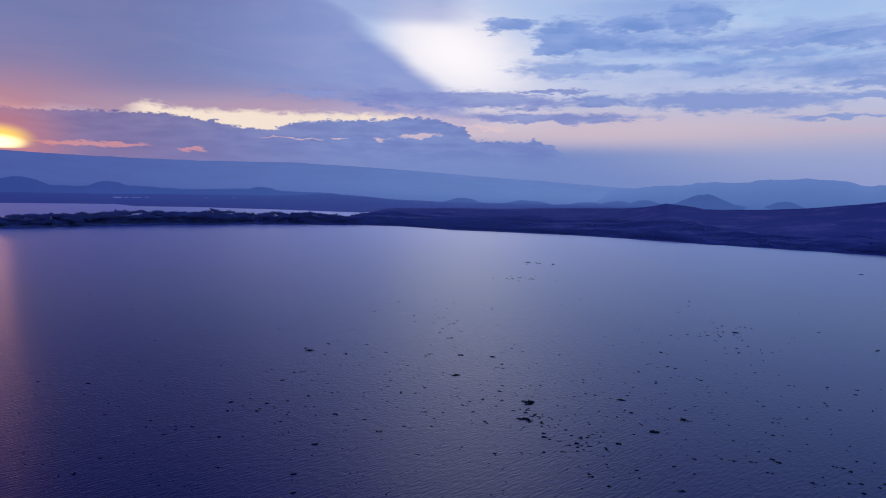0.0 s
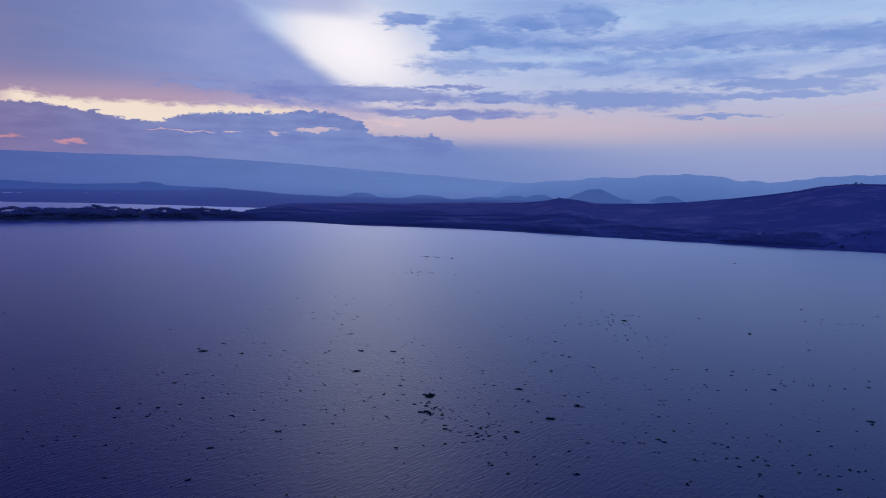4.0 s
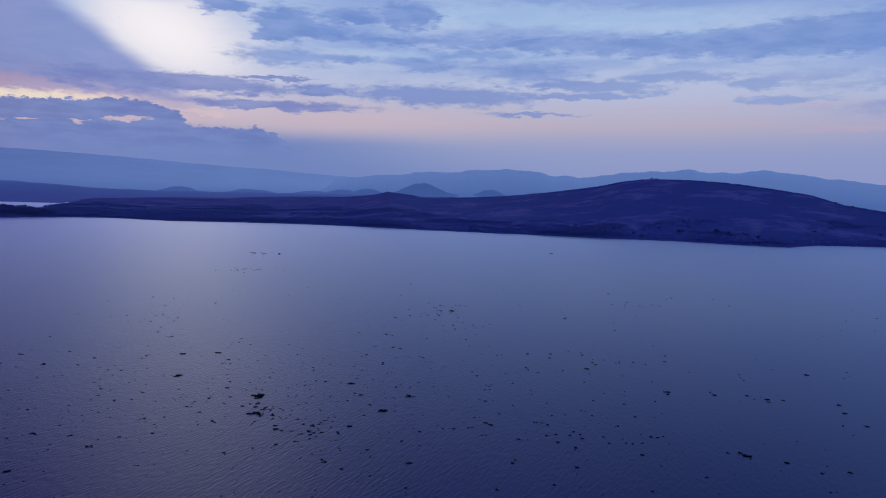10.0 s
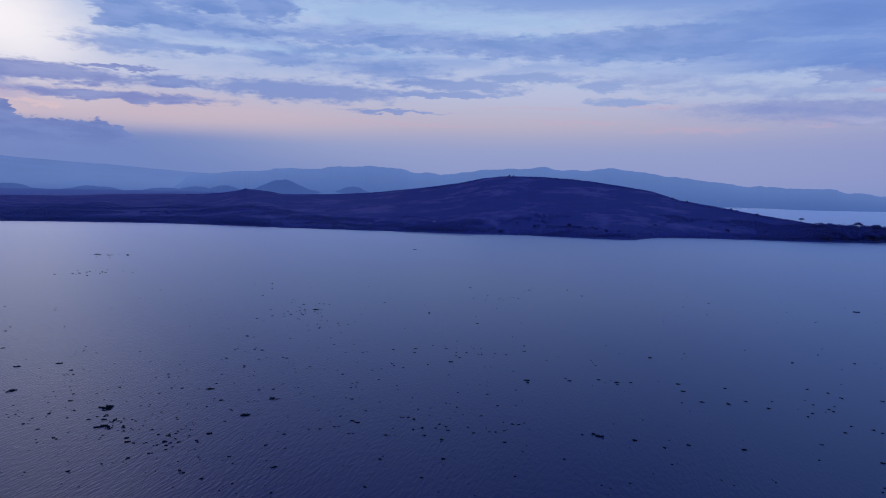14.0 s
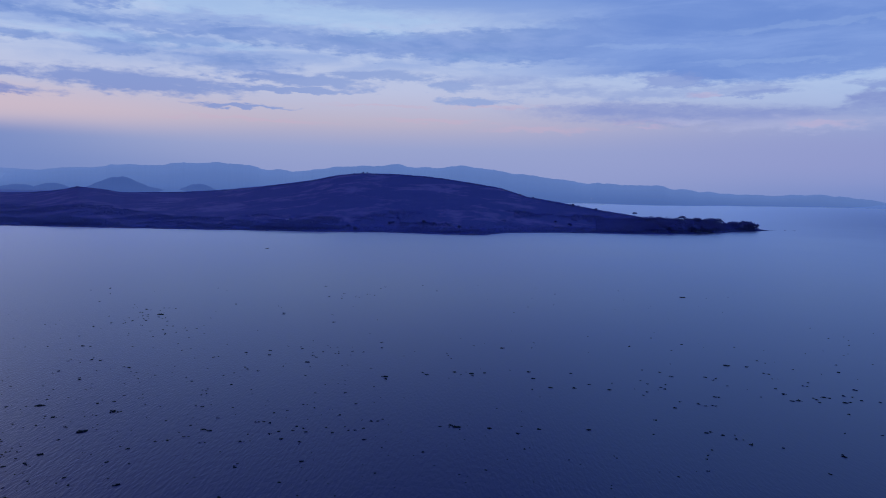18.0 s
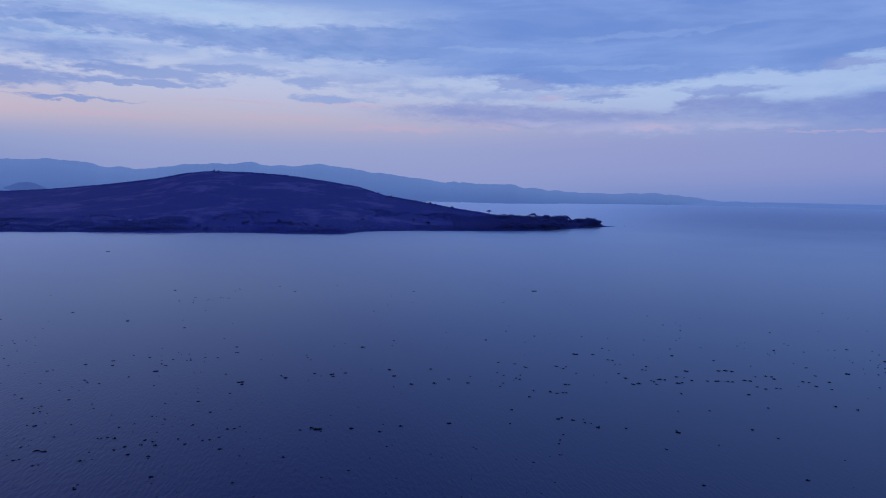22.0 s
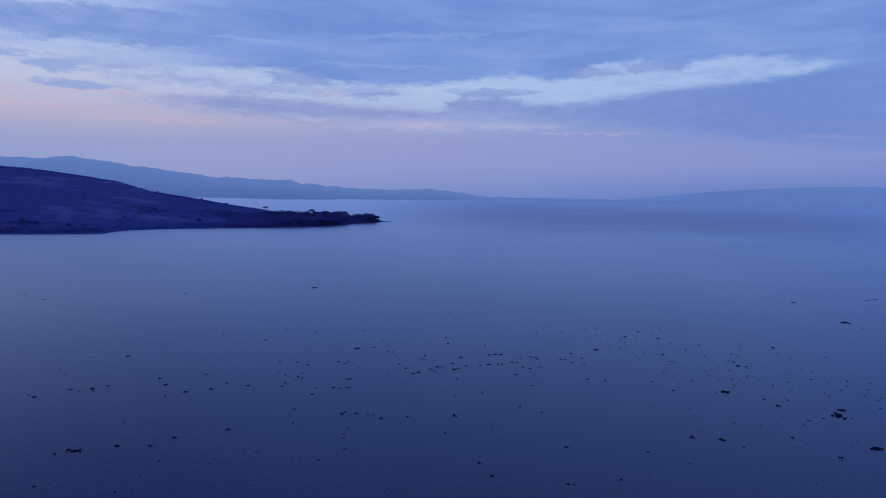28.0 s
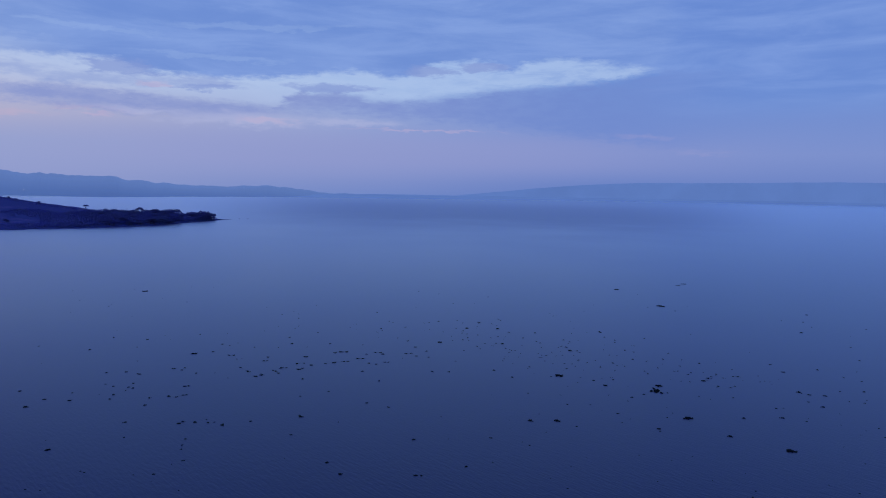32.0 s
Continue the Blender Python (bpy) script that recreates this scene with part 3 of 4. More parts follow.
def far_range(name, label, rows, base, crest, mat, seed, rough=0.06, back=120, step=0.05, power=1.1):
    """A far range of hills: rows of bearing and height angle of its skyline."""
    rows = np.array(rows, float)
    az = np.arange(rows[0, 0], rows[-1, 0] + 1e-6, step)
    el = np.interp(az, rows[:, 0], rows[:, 1])
    soft = np.convolve(np.pad(el, 6, "edge"), np.hanning(15)[1:-1] / np.hanning(15).sum(), "valid")
    el = soft + fbm(az * 10, az * 0, 9, seed, 6) * rough
    rb = np.interp(az, [b[0] for b in base], [b[1] for b in base]) if isinstance(base, (list, tuple)) else np.full(len(az), base)
    rc = np.interp(az, [b[0] for b in crest], [b[1] for b in crest]) if isinstance(crest, (list, tuple)) else np.full(len(az), crest)
    top = EYE_HEIGHT + rc * np.tan(np.radians(el))
    cols = []
    for f in (0, 0.08, 0.2, 0.35, 0.5, 0.65, 0.8, 0.92, 1.0):
        r = rb + (rc - rb) * f
        x, y = polar(az, r)
        z = -1 + (top + 1) * f**power + fbm(x, y, 260, seed + 2) * top * 0.10 * (1 - f) * min(1, f * 6)
        cols.append(np.stack([x, y, z], -1))
    x, y = polar(az, rc + back)
    cols.append(np.stack([x, y, top - np.abs(top) * 0.5 - 12], -1))
    v = np.stack(cols, 1)
    ob = mesh_object(name, v.reshape(-1, 3), grid_faces(len(az), len(cols))[:, ::-1], mat, smooth=True)
    return tagged(ob, label, "mountain", kind="structure")


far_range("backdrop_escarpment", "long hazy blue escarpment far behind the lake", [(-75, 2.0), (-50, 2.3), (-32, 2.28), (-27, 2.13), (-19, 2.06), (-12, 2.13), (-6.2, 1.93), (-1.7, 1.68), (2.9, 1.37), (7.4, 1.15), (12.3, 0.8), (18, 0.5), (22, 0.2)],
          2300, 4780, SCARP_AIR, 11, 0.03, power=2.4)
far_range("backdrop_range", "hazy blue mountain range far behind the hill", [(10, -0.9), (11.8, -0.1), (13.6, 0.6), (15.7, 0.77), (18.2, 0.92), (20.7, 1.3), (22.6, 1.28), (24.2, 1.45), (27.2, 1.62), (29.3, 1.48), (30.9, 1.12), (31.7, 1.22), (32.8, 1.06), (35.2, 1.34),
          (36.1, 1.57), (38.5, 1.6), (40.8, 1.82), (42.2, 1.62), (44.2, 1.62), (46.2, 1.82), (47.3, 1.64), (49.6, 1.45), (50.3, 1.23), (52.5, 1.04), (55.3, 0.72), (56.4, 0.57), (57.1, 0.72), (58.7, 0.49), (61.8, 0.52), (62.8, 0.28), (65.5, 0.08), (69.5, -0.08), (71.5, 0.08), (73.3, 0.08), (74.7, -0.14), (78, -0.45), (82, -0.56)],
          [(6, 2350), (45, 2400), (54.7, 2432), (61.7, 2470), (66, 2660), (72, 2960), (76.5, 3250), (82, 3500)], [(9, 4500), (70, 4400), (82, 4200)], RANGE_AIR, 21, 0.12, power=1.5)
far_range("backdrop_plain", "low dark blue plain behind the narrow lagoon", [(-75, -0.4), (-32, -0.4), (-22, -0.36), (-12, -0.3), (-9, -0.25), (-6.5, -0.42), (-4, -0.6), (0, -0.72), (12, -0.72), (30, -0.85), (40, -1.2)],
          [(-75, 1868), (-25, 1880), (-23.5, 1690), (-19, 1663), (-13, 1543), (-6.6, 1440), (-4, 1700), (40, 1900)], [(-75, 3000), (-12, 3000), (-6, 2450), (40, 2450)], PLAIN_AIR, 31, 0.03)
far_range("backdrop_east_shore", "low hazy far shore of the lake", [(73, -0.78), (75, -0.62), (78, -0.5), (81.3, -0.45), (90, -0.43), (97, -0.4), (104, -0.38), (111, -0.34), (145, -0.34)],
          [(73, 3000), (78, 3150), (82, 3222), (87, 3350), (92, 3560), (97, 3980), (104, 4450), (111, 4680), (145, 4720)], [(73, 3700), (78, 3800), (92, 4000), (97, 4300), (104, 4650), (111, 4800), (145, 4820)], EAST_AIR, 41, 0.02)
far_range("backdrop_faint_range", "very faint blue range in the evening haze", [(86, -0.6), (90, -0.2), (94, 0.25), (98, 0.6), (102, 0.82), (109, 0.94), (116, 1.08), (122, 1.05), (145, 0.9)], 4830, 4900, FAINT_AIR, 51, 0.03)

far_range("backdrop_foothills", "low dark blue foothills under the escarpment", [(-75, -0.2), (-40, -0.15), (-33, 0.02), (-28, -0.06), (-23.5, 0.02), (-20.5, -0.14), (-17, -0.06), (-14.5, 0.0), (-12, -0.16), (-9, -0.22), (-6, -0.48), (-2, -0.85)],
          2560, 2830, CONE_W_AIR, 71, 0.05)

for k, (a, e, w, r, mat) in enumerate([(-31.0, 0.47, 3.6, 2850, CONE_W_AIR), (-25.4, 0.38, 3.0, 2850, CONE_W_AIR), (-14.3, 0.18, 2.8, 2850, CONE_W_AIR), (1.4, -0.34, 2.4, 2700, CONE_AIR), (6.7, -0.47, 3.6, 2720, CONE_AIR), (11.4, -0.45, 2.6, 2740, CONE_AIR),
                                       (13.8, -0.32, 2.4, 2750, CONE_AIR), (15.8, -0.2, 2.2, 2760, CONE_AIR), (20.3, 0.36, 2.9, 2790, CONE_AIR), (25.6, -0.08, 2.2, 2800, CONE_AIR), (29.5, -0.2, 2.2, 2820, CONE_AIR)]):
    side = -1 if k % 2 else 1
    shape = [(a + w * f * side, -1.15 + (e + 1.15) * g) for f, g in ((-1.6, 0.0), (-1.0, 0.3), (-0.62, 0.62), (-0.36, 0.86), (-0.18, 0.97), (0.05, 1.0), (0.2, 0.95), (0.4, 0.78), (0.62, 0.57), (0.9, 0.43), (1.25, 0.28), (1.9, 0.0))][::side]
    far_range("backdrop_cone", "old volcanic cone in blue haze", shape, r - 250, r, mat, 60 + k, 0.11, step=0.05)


# ---- plants -------------------------------------------------------------------
def fast_mesh(name, verts, tris, mat):
    me = bpy.data.meshes.new(name)
    verts, tris = np.asarray(verts, np.float32), np.asarray(tris, np.int32)
    me.vertices.add(len(verts))
    me.vertices.foreach_set("co", verts.ravel())
    me.loops.add(tris.size)
    me.loops.foreach_set("vertex_index", tris.ravel())
    me.polygons.add(len(tris))
    me.polygons.foreach_set("loop_start", np.arange(0, tris.size, 3, dtype=np.int32))
    me.update(calc_edges=True)
    me.materials.append(mat)
    return me


def part(name, me, parent, label=""):
    ob = new(name, me)
    ob.parent = parent
    if label:
        tagged(ob, label)
    return ob


G = (1 + 5**0.5) / 2
ICO_V = np.array([(-1, G, 0), (1, G, 0), (-1, -G, 0), (1, -G, 0), (0, -1, G), (0, 1, G), (0, -1, -G), (0, 1, -G), (G, 0, -1), (G, 0, 1), (-G, 0, -1), (-G, 0, 1)]) / math.hypot(1, G)
ICO_F = np.array([(0, 11, 5), (0, 5, 1), (0, 1, 7), (0, 7, 10), (0, 10, 11), (1, 5, 9), (5, 11, 4), (11, 10, 2), (10, 7, 6), (7, 1, 8), (3, 9, 4), (3, 4, 2), (3, 2, 6), (3, 6, 8), (3, 8, 9), (4, 9, 5), (2, 4, 11), (6, 2, 10), (8, 6, 7), (9, 8, 1)])


def clumps(rng, places, sizes, flat=0.7, ragged=0.35):
    """Ragged little leaf clumps at places, joined: vertices and triangles."""
    k = len(places)
    v = ICO_V[None] * (1 + rng.uniform(-ragged, ragged, (k, 12, 1)))
    a = rng.uniform(0, 6.28, k)
    c, s = np.cos(a)[:, None], np.sin(a)[:, None]
    v = np.stack([v[..., 0] * c - v[..., 1] * s, v[..., 0] * s + v[..., 1] * c, v[..., 2] * flat], -1)
    v = v * np.asarray(sizes).reshape(k, 1, 1) + np.asarray(places)[:, None]
    f = ICO_F[None] + 12 * np.arange(k)[:, None, None]
    return v.reshape(-1, 3), f.reshape(-1, 3)


def leaves(rng, places, size):
    """Single small leaf triangles in all directions."""
    k = len(places)
    v = rng.normal(0, 1, (k, 3, 3)) * size * 0.6 + np.asarray(places)[:, None]
    return v.reshape(-1, 3), np.arange(3 * k).reshape(k, 3)


def tube(points, radii, sides=6):
    """A tapered limb through points."""
    points = np.array(points, float)
    v = []
    for i, (p, r) in enumerate(zip(points, radii)):
        d = points[min(i + 1, len(points) - 1)] - points[max(i - 1, 0)]
        d = d / np.linalg.norm(d)
        u = np.cross(d, (0.3, 0.9, 0.1))
        u = u / np.linalg.norm(u)
        w = np.cross(d, u)
        for j in range(sides):
            t = 2 * math.pi * j / sides
            v.append(p + r * (u * math.cos(t) + w * math.sin(t)))
    f = []
    for i in range(len(points) - 1):
        for j in range(sides):
            a, b = i * sides + j, i * sides + (j + 1) % sides
            f += [(a, b, b + sides), (a, b + sides, a + sides)]
    return np.array(v), np.array(f)


def join(*parts):
    vs, fs, n = [], [], 0
    for v, f in parts:
        vs.append(v)
        fs.append(f + n)
        n += len(v)
    return np.concatenate(vs), np.concatenate(fs)


def acacia(seed, height, spread, kind):
    """One tree: trunk, limbs and a crown of many small clumps. kind: umbrella, round or open."""
    rng = np.random.default_rng(seed)
    tree = new("acacia_tree")
    fork = height * (0.34 if kind != "round" else 0.16)
    lean = rng.uniform(-0.5, 0.5, 2)
    tip = np.array([lean[0], lean[1], fork])
    part("trunk", fast_mesh("trunk", *tube([(0, 0, -0.4), (lean[0] * 0.3, lean[1] * 0.3, fork * 0.5), tip], [height * 0.032, height * 0.024, height * 0.02], 7), BARK), tree)
    places, sizes = [], []
    n_limbs = int(rng.integers(4, 7))
    for k in range(n_limbs):
        a = 6.283 * (k + rng.uniform(-0.25, 0.25)) / n_limbs
        reach = spread * rng.uniform(0.45, 0.8)
        top = height * {"umbrella": rng.uniform(0.8, 0.88), "round": rng.uniform(0.5, 0.8), "open": rng.uniform(0.62, 0.92)}[kind]
        end = np.array([math.cos(a) * reach, math.sin(a) * reach, top])
        mid = tip + (end - tip) * 0.5 + np.array([0, 0, height * 0.06])
        part("limb", fast_mesh("limb", *tube([tip, mid, end], [height * 0.016, height * 0.011, height * 0.004], 5), BARK), tree)
        if kind == "open":
            for _ in range(30):
                places.append(end + rng.normal(0, 1, 3) * (spread * 0.2, spread * 0.2, height * 0.07))
                sizes.append(height * rng.uniform(0.04, 0.1))
    lobes = [(rng.uniform(-0.62, 0.62), rng.uniform(-0.62, 0.62), rng.uniform(0.28, 0.74), rng.uniform(0.3, 0.5)) for _ in range(9)]
    for _ in range({"umbrella": 190, "round": 460, "open": 20}[kind]):
        d = rng.normal(0, 1, 3)
        d = d / np.linalg.norm(d) * rng.uniform(0.35, 1.0) ** 0.5
        lumpy = 1 + 0.22 * math.sin(3 * math.atan2(d[1], d[0]) + seed) + 0.12 * math.sin(5 * d[2] + seed)
        if kind == "umbrella":
            flat = math.hypot(d[0], d[1])
            q = np.array([d[0] * spread * lumpy, d[1] * spread * lumpy, height * (0.93 - 0.2 * flat * flat + 0.1 * d[2])])
        else:
            lobe = lobes[int(rng.integers(len(lobes)))]
            q = np.array([(lobe[0] + d[0] * lobe[3]) * spread, (lobe[1] + d[1] * lobe[3]) * spread, height * (lobe[2] + 0.42 * lobe[3] * d[2])])
        places.append(q + np.array([lean[0], lean[1], 0]))
        sizes.append(height * rng.uniform(0.02, 0.07) * (0.8 if kind == "umbrella" else 1.0))
    places = np.array(places)
    loose = np.repeat(places, 9, 0) + rng.normal(0, height * 0.075, (9 * len(places), 3)) * (1, 1, 0.6)
    part("crown", fast_mesh("crown", *join(clumps(rng, places, sizes, 0.6, 0.45), leaves(rng, loose, height * 0.03)), LEAF), tree)
    return tree


# prototypes stand on the spit themselves; the others are copies of them
WORDS = {"umbrella": "flat-topped umbrella acacia, dark against the evening water", "round": "dense round-crowned acacia at the water's edge", "open": "tall open-crowned acacia with bare lower limbs"}
PROTO = []
for k, kind in enumerate(["umbrella", "round", "open", "round", "umbrella", "round", "open", "round"]):
    tree = acacia(100 + k, 10.0, 5.2 if kind == "umbrella" else 6.0 if kind == "round" else 4.4, kind)
    tagged(tree, WORDS[kind], "tree", "acacias along the shore")
    PROTO.append((kind, tree))


def spot(az, r, sink=0.2):
    x, y = polar(az, r)
    return float(x), float(y), float(land_height(np.array([az]), np.array([r]))[0]) - sink


def plant(az, r, height, kind, rng, used, wide=1.0):
    """Set a tree of that kind and height on the land."""
    choices = [t for kd, t in PROTO if kd == kind]
    tree = choices[int(rng.integers(len(choices)))]
    m = pose(*spot(az, r), 0, 0, float(rng.uniform(0, 360))) @ Matrix.Diagonal((height / 10 * wide, height / 10 * wide, height / 10 * float(rng.uniform(0.94, 1.06)), 1))
    if tree not in used:
        used.add(tree)
        tree.matrix_basis = m
    else:
        copy_thing(tree, m @ Matrix.Diagonal((1 / tree.scale[0], 1 / tree.scale[1], 1 / tree.scale[2], 1)))


rng = np.random.default_rng(5)
used = set()
# the wooded spit
for a in np.arange(-41, -6.2, 0.42):
    tall = np.interp(a, [-40, -32, -27, -23, -17, -11, -9, -6.2], [9, 9.5, 11, 12.5, 11.5, 11, 10, 7])
    for row, off in ((0, 14), (1, 38), (2, 66)):
        az = a + rng.uniform(-0.25, 0.25)
        if rng.random() < 0.12:
            continue
        near = np.interp(az, SHORE[:, 0], SHORE[:, 1])
        kind = ["round", "round", "round", "umbrella", "umbrella", "open"][int(rng.integers(6))]
        plant(az, near + off + rng.uniform(-10, 10), tall * rng.uniform(0.86, 0.98), kind, rng, used, 1.3)
plant(-11.0, 985, 14.5, "round", rng, used)
plant(-17.9, 975, 14.0, "open", rng, used)
# the headland, out to its tip
for az, r, h, kind in [(59.95, 890, 6.0, "umbrella"), (61.8, 884, 4.6, "umbrella"), (66.05, 893, 12.5, "umbrella"), (65.3, 885, 10.5, "umbrella"), (61.2, 884, 4.4, "umbrella"), (67.5, 922, 13.0, "round"), (68.2, 935, 12.4, "round"), (67.1, 930, 10.5, "round"), (68.6, 948, 10.0, "round"), (67.85, 945, 12.0, "round"),
                       (66.4, 905, 9.0, "round"), (65.9, 880, 10.2, "round")]:
    plant(az, r, h, kind, rng, used)
for az in np.arange(60.6, 66.0, 0.3):
    near = np.interp(az, SHORE[:, 0], SHORE[:, 1])
    for off in (8, 34, 64):
        a = az + rng.uniform(-0.15, 0.15)
        plant(a, near + off + rng.uniform(-8, 8), np.interp(a, [60, 62, 66], [8.5, 11.5, 12.5]) * rng.uniform(0.55, 0.82), "umbrella" if rng.random() < 0.22 else "round", rng, used)
# trees at the foot of the hill and a few on its top
for az in np.arange(-5.5, 60, 0.75):
    near = np.interp(az, SHORE[:, 0], SHORE[:, 1])
    if rng.random() < 0.75:
        plant(az + rng.uniform(-0.3, 0.3), near + rng.uniform(6, 46), rng.uniform(2.2, 4.6), "round" if rng.random() < 0.8 else "umbrella", rng, used)
for az, r, h in [(38.3, 1140, 3.4), (38.6, 1138, 2.8), (37.6, 1142, 2.2), (17.4, 1500, 3.4), (44.6, 1100, 2.2), (51.0, 1008, 2.6), (52.0, 990, 2.8), (55.2, 950, 3.2), (57.0, 930, 3.2)]:
    plant(az, r, h, "round", rng, used)

# scrub over the hill, far too much of it to count
count = 36000
az = rng.uniform(-42, 69.2, count)
near = np.interp(az, SHORE[:, 0], SHORE[:, 1])
far = np.interp(az, RIDGES[:, 0], RIDGES[:, 1])
top = np.interp(az, RIDGES[:, 0], RIDGES[:, 2])
s = rng.uniform(0, 1, count) ** 1.25 * 1.03
r = near + 5 + s * np.minimum(far - near, 1000)
x, y = polar(az, r)
thick = 0.6 * fbm(x, y, 120, 8) + 0.25 * fbm(x, y, 30, 9) - 0.1 + np.clip(0.16 - s, 0, 1) * 3 + np.clip(s - 0.95, 0, 1) * 12
keep = (thick > -0.02 + rng.uniform(-0.2, 0.2, count)) & (land_height(az, r) > 0.3)
az, r, x, y, s = az[keep], r[keep], x[keep], y[keep], s[keep]
tall = rng.uniform(0.25, 0.6, len(az)) * np.clip(r / 1000, 1, 1.8) * (1 + 0.7 * np.clip(0.25 - s, 0, 1) / 0.25) * np.where(az < -6.5, 1.5, 1.0) * np.where(az > 59, 1.5, 1.0)
z = land_height(az, r) + tall * 0.2
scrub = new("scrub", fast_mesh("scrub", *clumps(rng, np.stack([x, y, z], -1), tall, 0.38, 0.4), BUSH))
tagged(scrub, "dark low thorn scrub covering the hillside and shore", "scrub", kind="stuff")
# thicket under the trees of the spit and the headland
count = 56000
az = np.where(rng.random(count) < 0.55, rng.uniform(-44, -5.5, count), 57.0 + 11.6 * rng.random(count) ** 0.8)
near = np.interp(az, SHORE[:, 0], SHORE[:, 1])
r = near + rng.uniform(4, 82, count)
x, y = polar(az, r)
ground_z = land_height(az, r)
keep = (ground_z > 0.3) & ((fbm(x, y, 40, 23) > -0.42) | (az > 0))
az, r, x, y, ground_z = az[keep], r[keep], x[keep], y[keep], ground_z[keep]
tall = rng.uniform(0.25, 0.75, len(az))
up = ground_z + tall * 0.3 + rng.random(len(az)) ** 1.5 * np.interp(az, [-6, 0, 57, 61, 69], [6.0, 6.0, 0.6, 7.0, 8.5]) * (0.6 + 0.4 * fbm(x, y, 25, 29))
thicket = new("thicket", fast_mesh("thicket", *join(clumps(rng, np.stack([x, y, up], -1), tall, 0.8, 0.5), leaves(rng, np.repeat(np.stack([x, y, up], -1), 3, 0) + rng.normal(0, 0.7, (3 * len(x), 3)), 0.45)), BUSH))
tagged(thicket, "dense dark thicket under the shore trees", "bushes", kind="stuff")
# a thin uneven fringe of bush along the crest of the hill
count = 5200
az = rng.uniform(13, 61, count)
far = np.interp(az, RIDGES[:, 0], RIDGES[:, 1])
r = far + rng.uniform(-16, 6, count)
x, y = polar(az, r)
size = rng.uniform(0.25, 0.75, count) * np.clip(r / 1050, 0.9, 1.4) * (1 + 0.5 * fbm(az * 10, az * 0, 6, 51))
crest = new("crest_scrub", fast_mesh("crest_scrub", *clumps(rng, np.stack([x, y, land_height(az, r) + size * 0.4], -1), size, 0.9, 0.4), BUSH))
tagged(crest, "thin fringe of bushes along the hill's crest", "scrub", kind="stuff")
# low trees and bush along the foot of the hill, in soft groves
count = 70000
az = np.where(rng.random(count) < 0.4, rng.uniform(-7.5, 19, count), rng.uniform(-7, 58.5, count))
near = np.interp(az, SHORE[:, 0], SHORE[:, 1])
inland = np.interp(az, [-7, 12, 24, 60], [640, 560, 130, 105])
r = near + 6 + rng.random(count) ** 1.5 * inland
x, y = polar(az, r)
grove = fbm(x, y, 55, 33) + 0.4 * fbm(x, y, 16, 35) + 0.28 - (r - near) / inland * 0.5
keep = (grove > rng.uniform(-0.12, 0.12, count)) & (land_height(az, r) > 0.3)
az, r, x, y, grove = az[keep], r[keep], x[keep], y[keep], grove[keep]
tall = rng.uniform(0.3, 0.75, len(az))
up = land_height(az, r) + tall * 0.3 + rng.random(len(az)) * np.clip(grove, 0, 0.6) * 6.5
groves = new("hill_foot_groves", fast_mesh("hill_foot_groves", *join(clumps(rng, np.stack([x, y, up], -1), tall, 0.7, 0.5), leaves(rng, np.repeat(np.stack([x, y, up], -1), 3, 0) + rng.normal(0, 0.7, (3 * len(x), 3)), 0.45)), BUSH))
tagged(groves, "dark groves of low trees along the foot of the hill", "bushes", kind="stuff")
# a fringe of reeds and bushes right at the water's edge
count = 24000
az = rng.uniform(-44, 69.0, count)
near = np.interp(az, SHORE[:, 0], SHORE[:, 1]) + fbm(az * 12, az * 0, 9, 3) * 7
keep = fbm(az * 10, az * 0, 14, 14) > -0.5
az, near = az[keep], near[keep]
r = near + rng.uniform(0, 1, len(az)) ** 1.6 * 26
x, y = polar(az, r)
tall = rng.uniform(0.35, 1.1, len(az)) * np.clip((r - near) / 10, 0.45, 1)
fringe = new("shore_bushes", fast_mesh("shore_bushes", *clumps(rng, np.stack([x, y, land_height(az, r) + tall * 0.3], -1), tall, 0.8, 0.4), BUSH))
tagged(fringe, "dark bushes and reeds along the waterline", "bushes", kind="stuff")

# ---- floating plants on the lake: bearing, distance, width ----
drift_a = [(-28.0, 121, 0.7), (-22.7, 144, 0.5), (-21.8, 135, 0.6), (-20.9, 137, 0.6), (-19.7, 138, 0.7), (-17.7, 131, 0.7), (-15.3, 154, 0.5), (-14.8, 145, 1.0), (-14.0, 150, 1.0), (-12.8, 168, 1.1), (-12.4, 151, 0.9), (-11.9, 104, 0.8), (-11.9, 111, 1.0), (-11.9, 175, 0.7), (-11.0, 202, 1.0), (-10.7, 199, 2.4), (-10.2, 124, 1.3), (-9.1, 207, 0.9), (-8.6, 141, 1.0), (-7.8, 194, 1.3), (-6.2, 137, 1.0), (-6.1, 206, 0.9), (-5.6, 190, 0.7), (-5.5, 263, 0.9), (-5.1, 130, 0.7), (-4.5, 196, 0.8), (-4.3, 161, 0.6), (-4.1, 166, 0.6), (-2.9, 133, 0.6), (-2.7, 181, 0.6), (-1.2, 142, 0.8), (-1.2, 160, 0.8)]
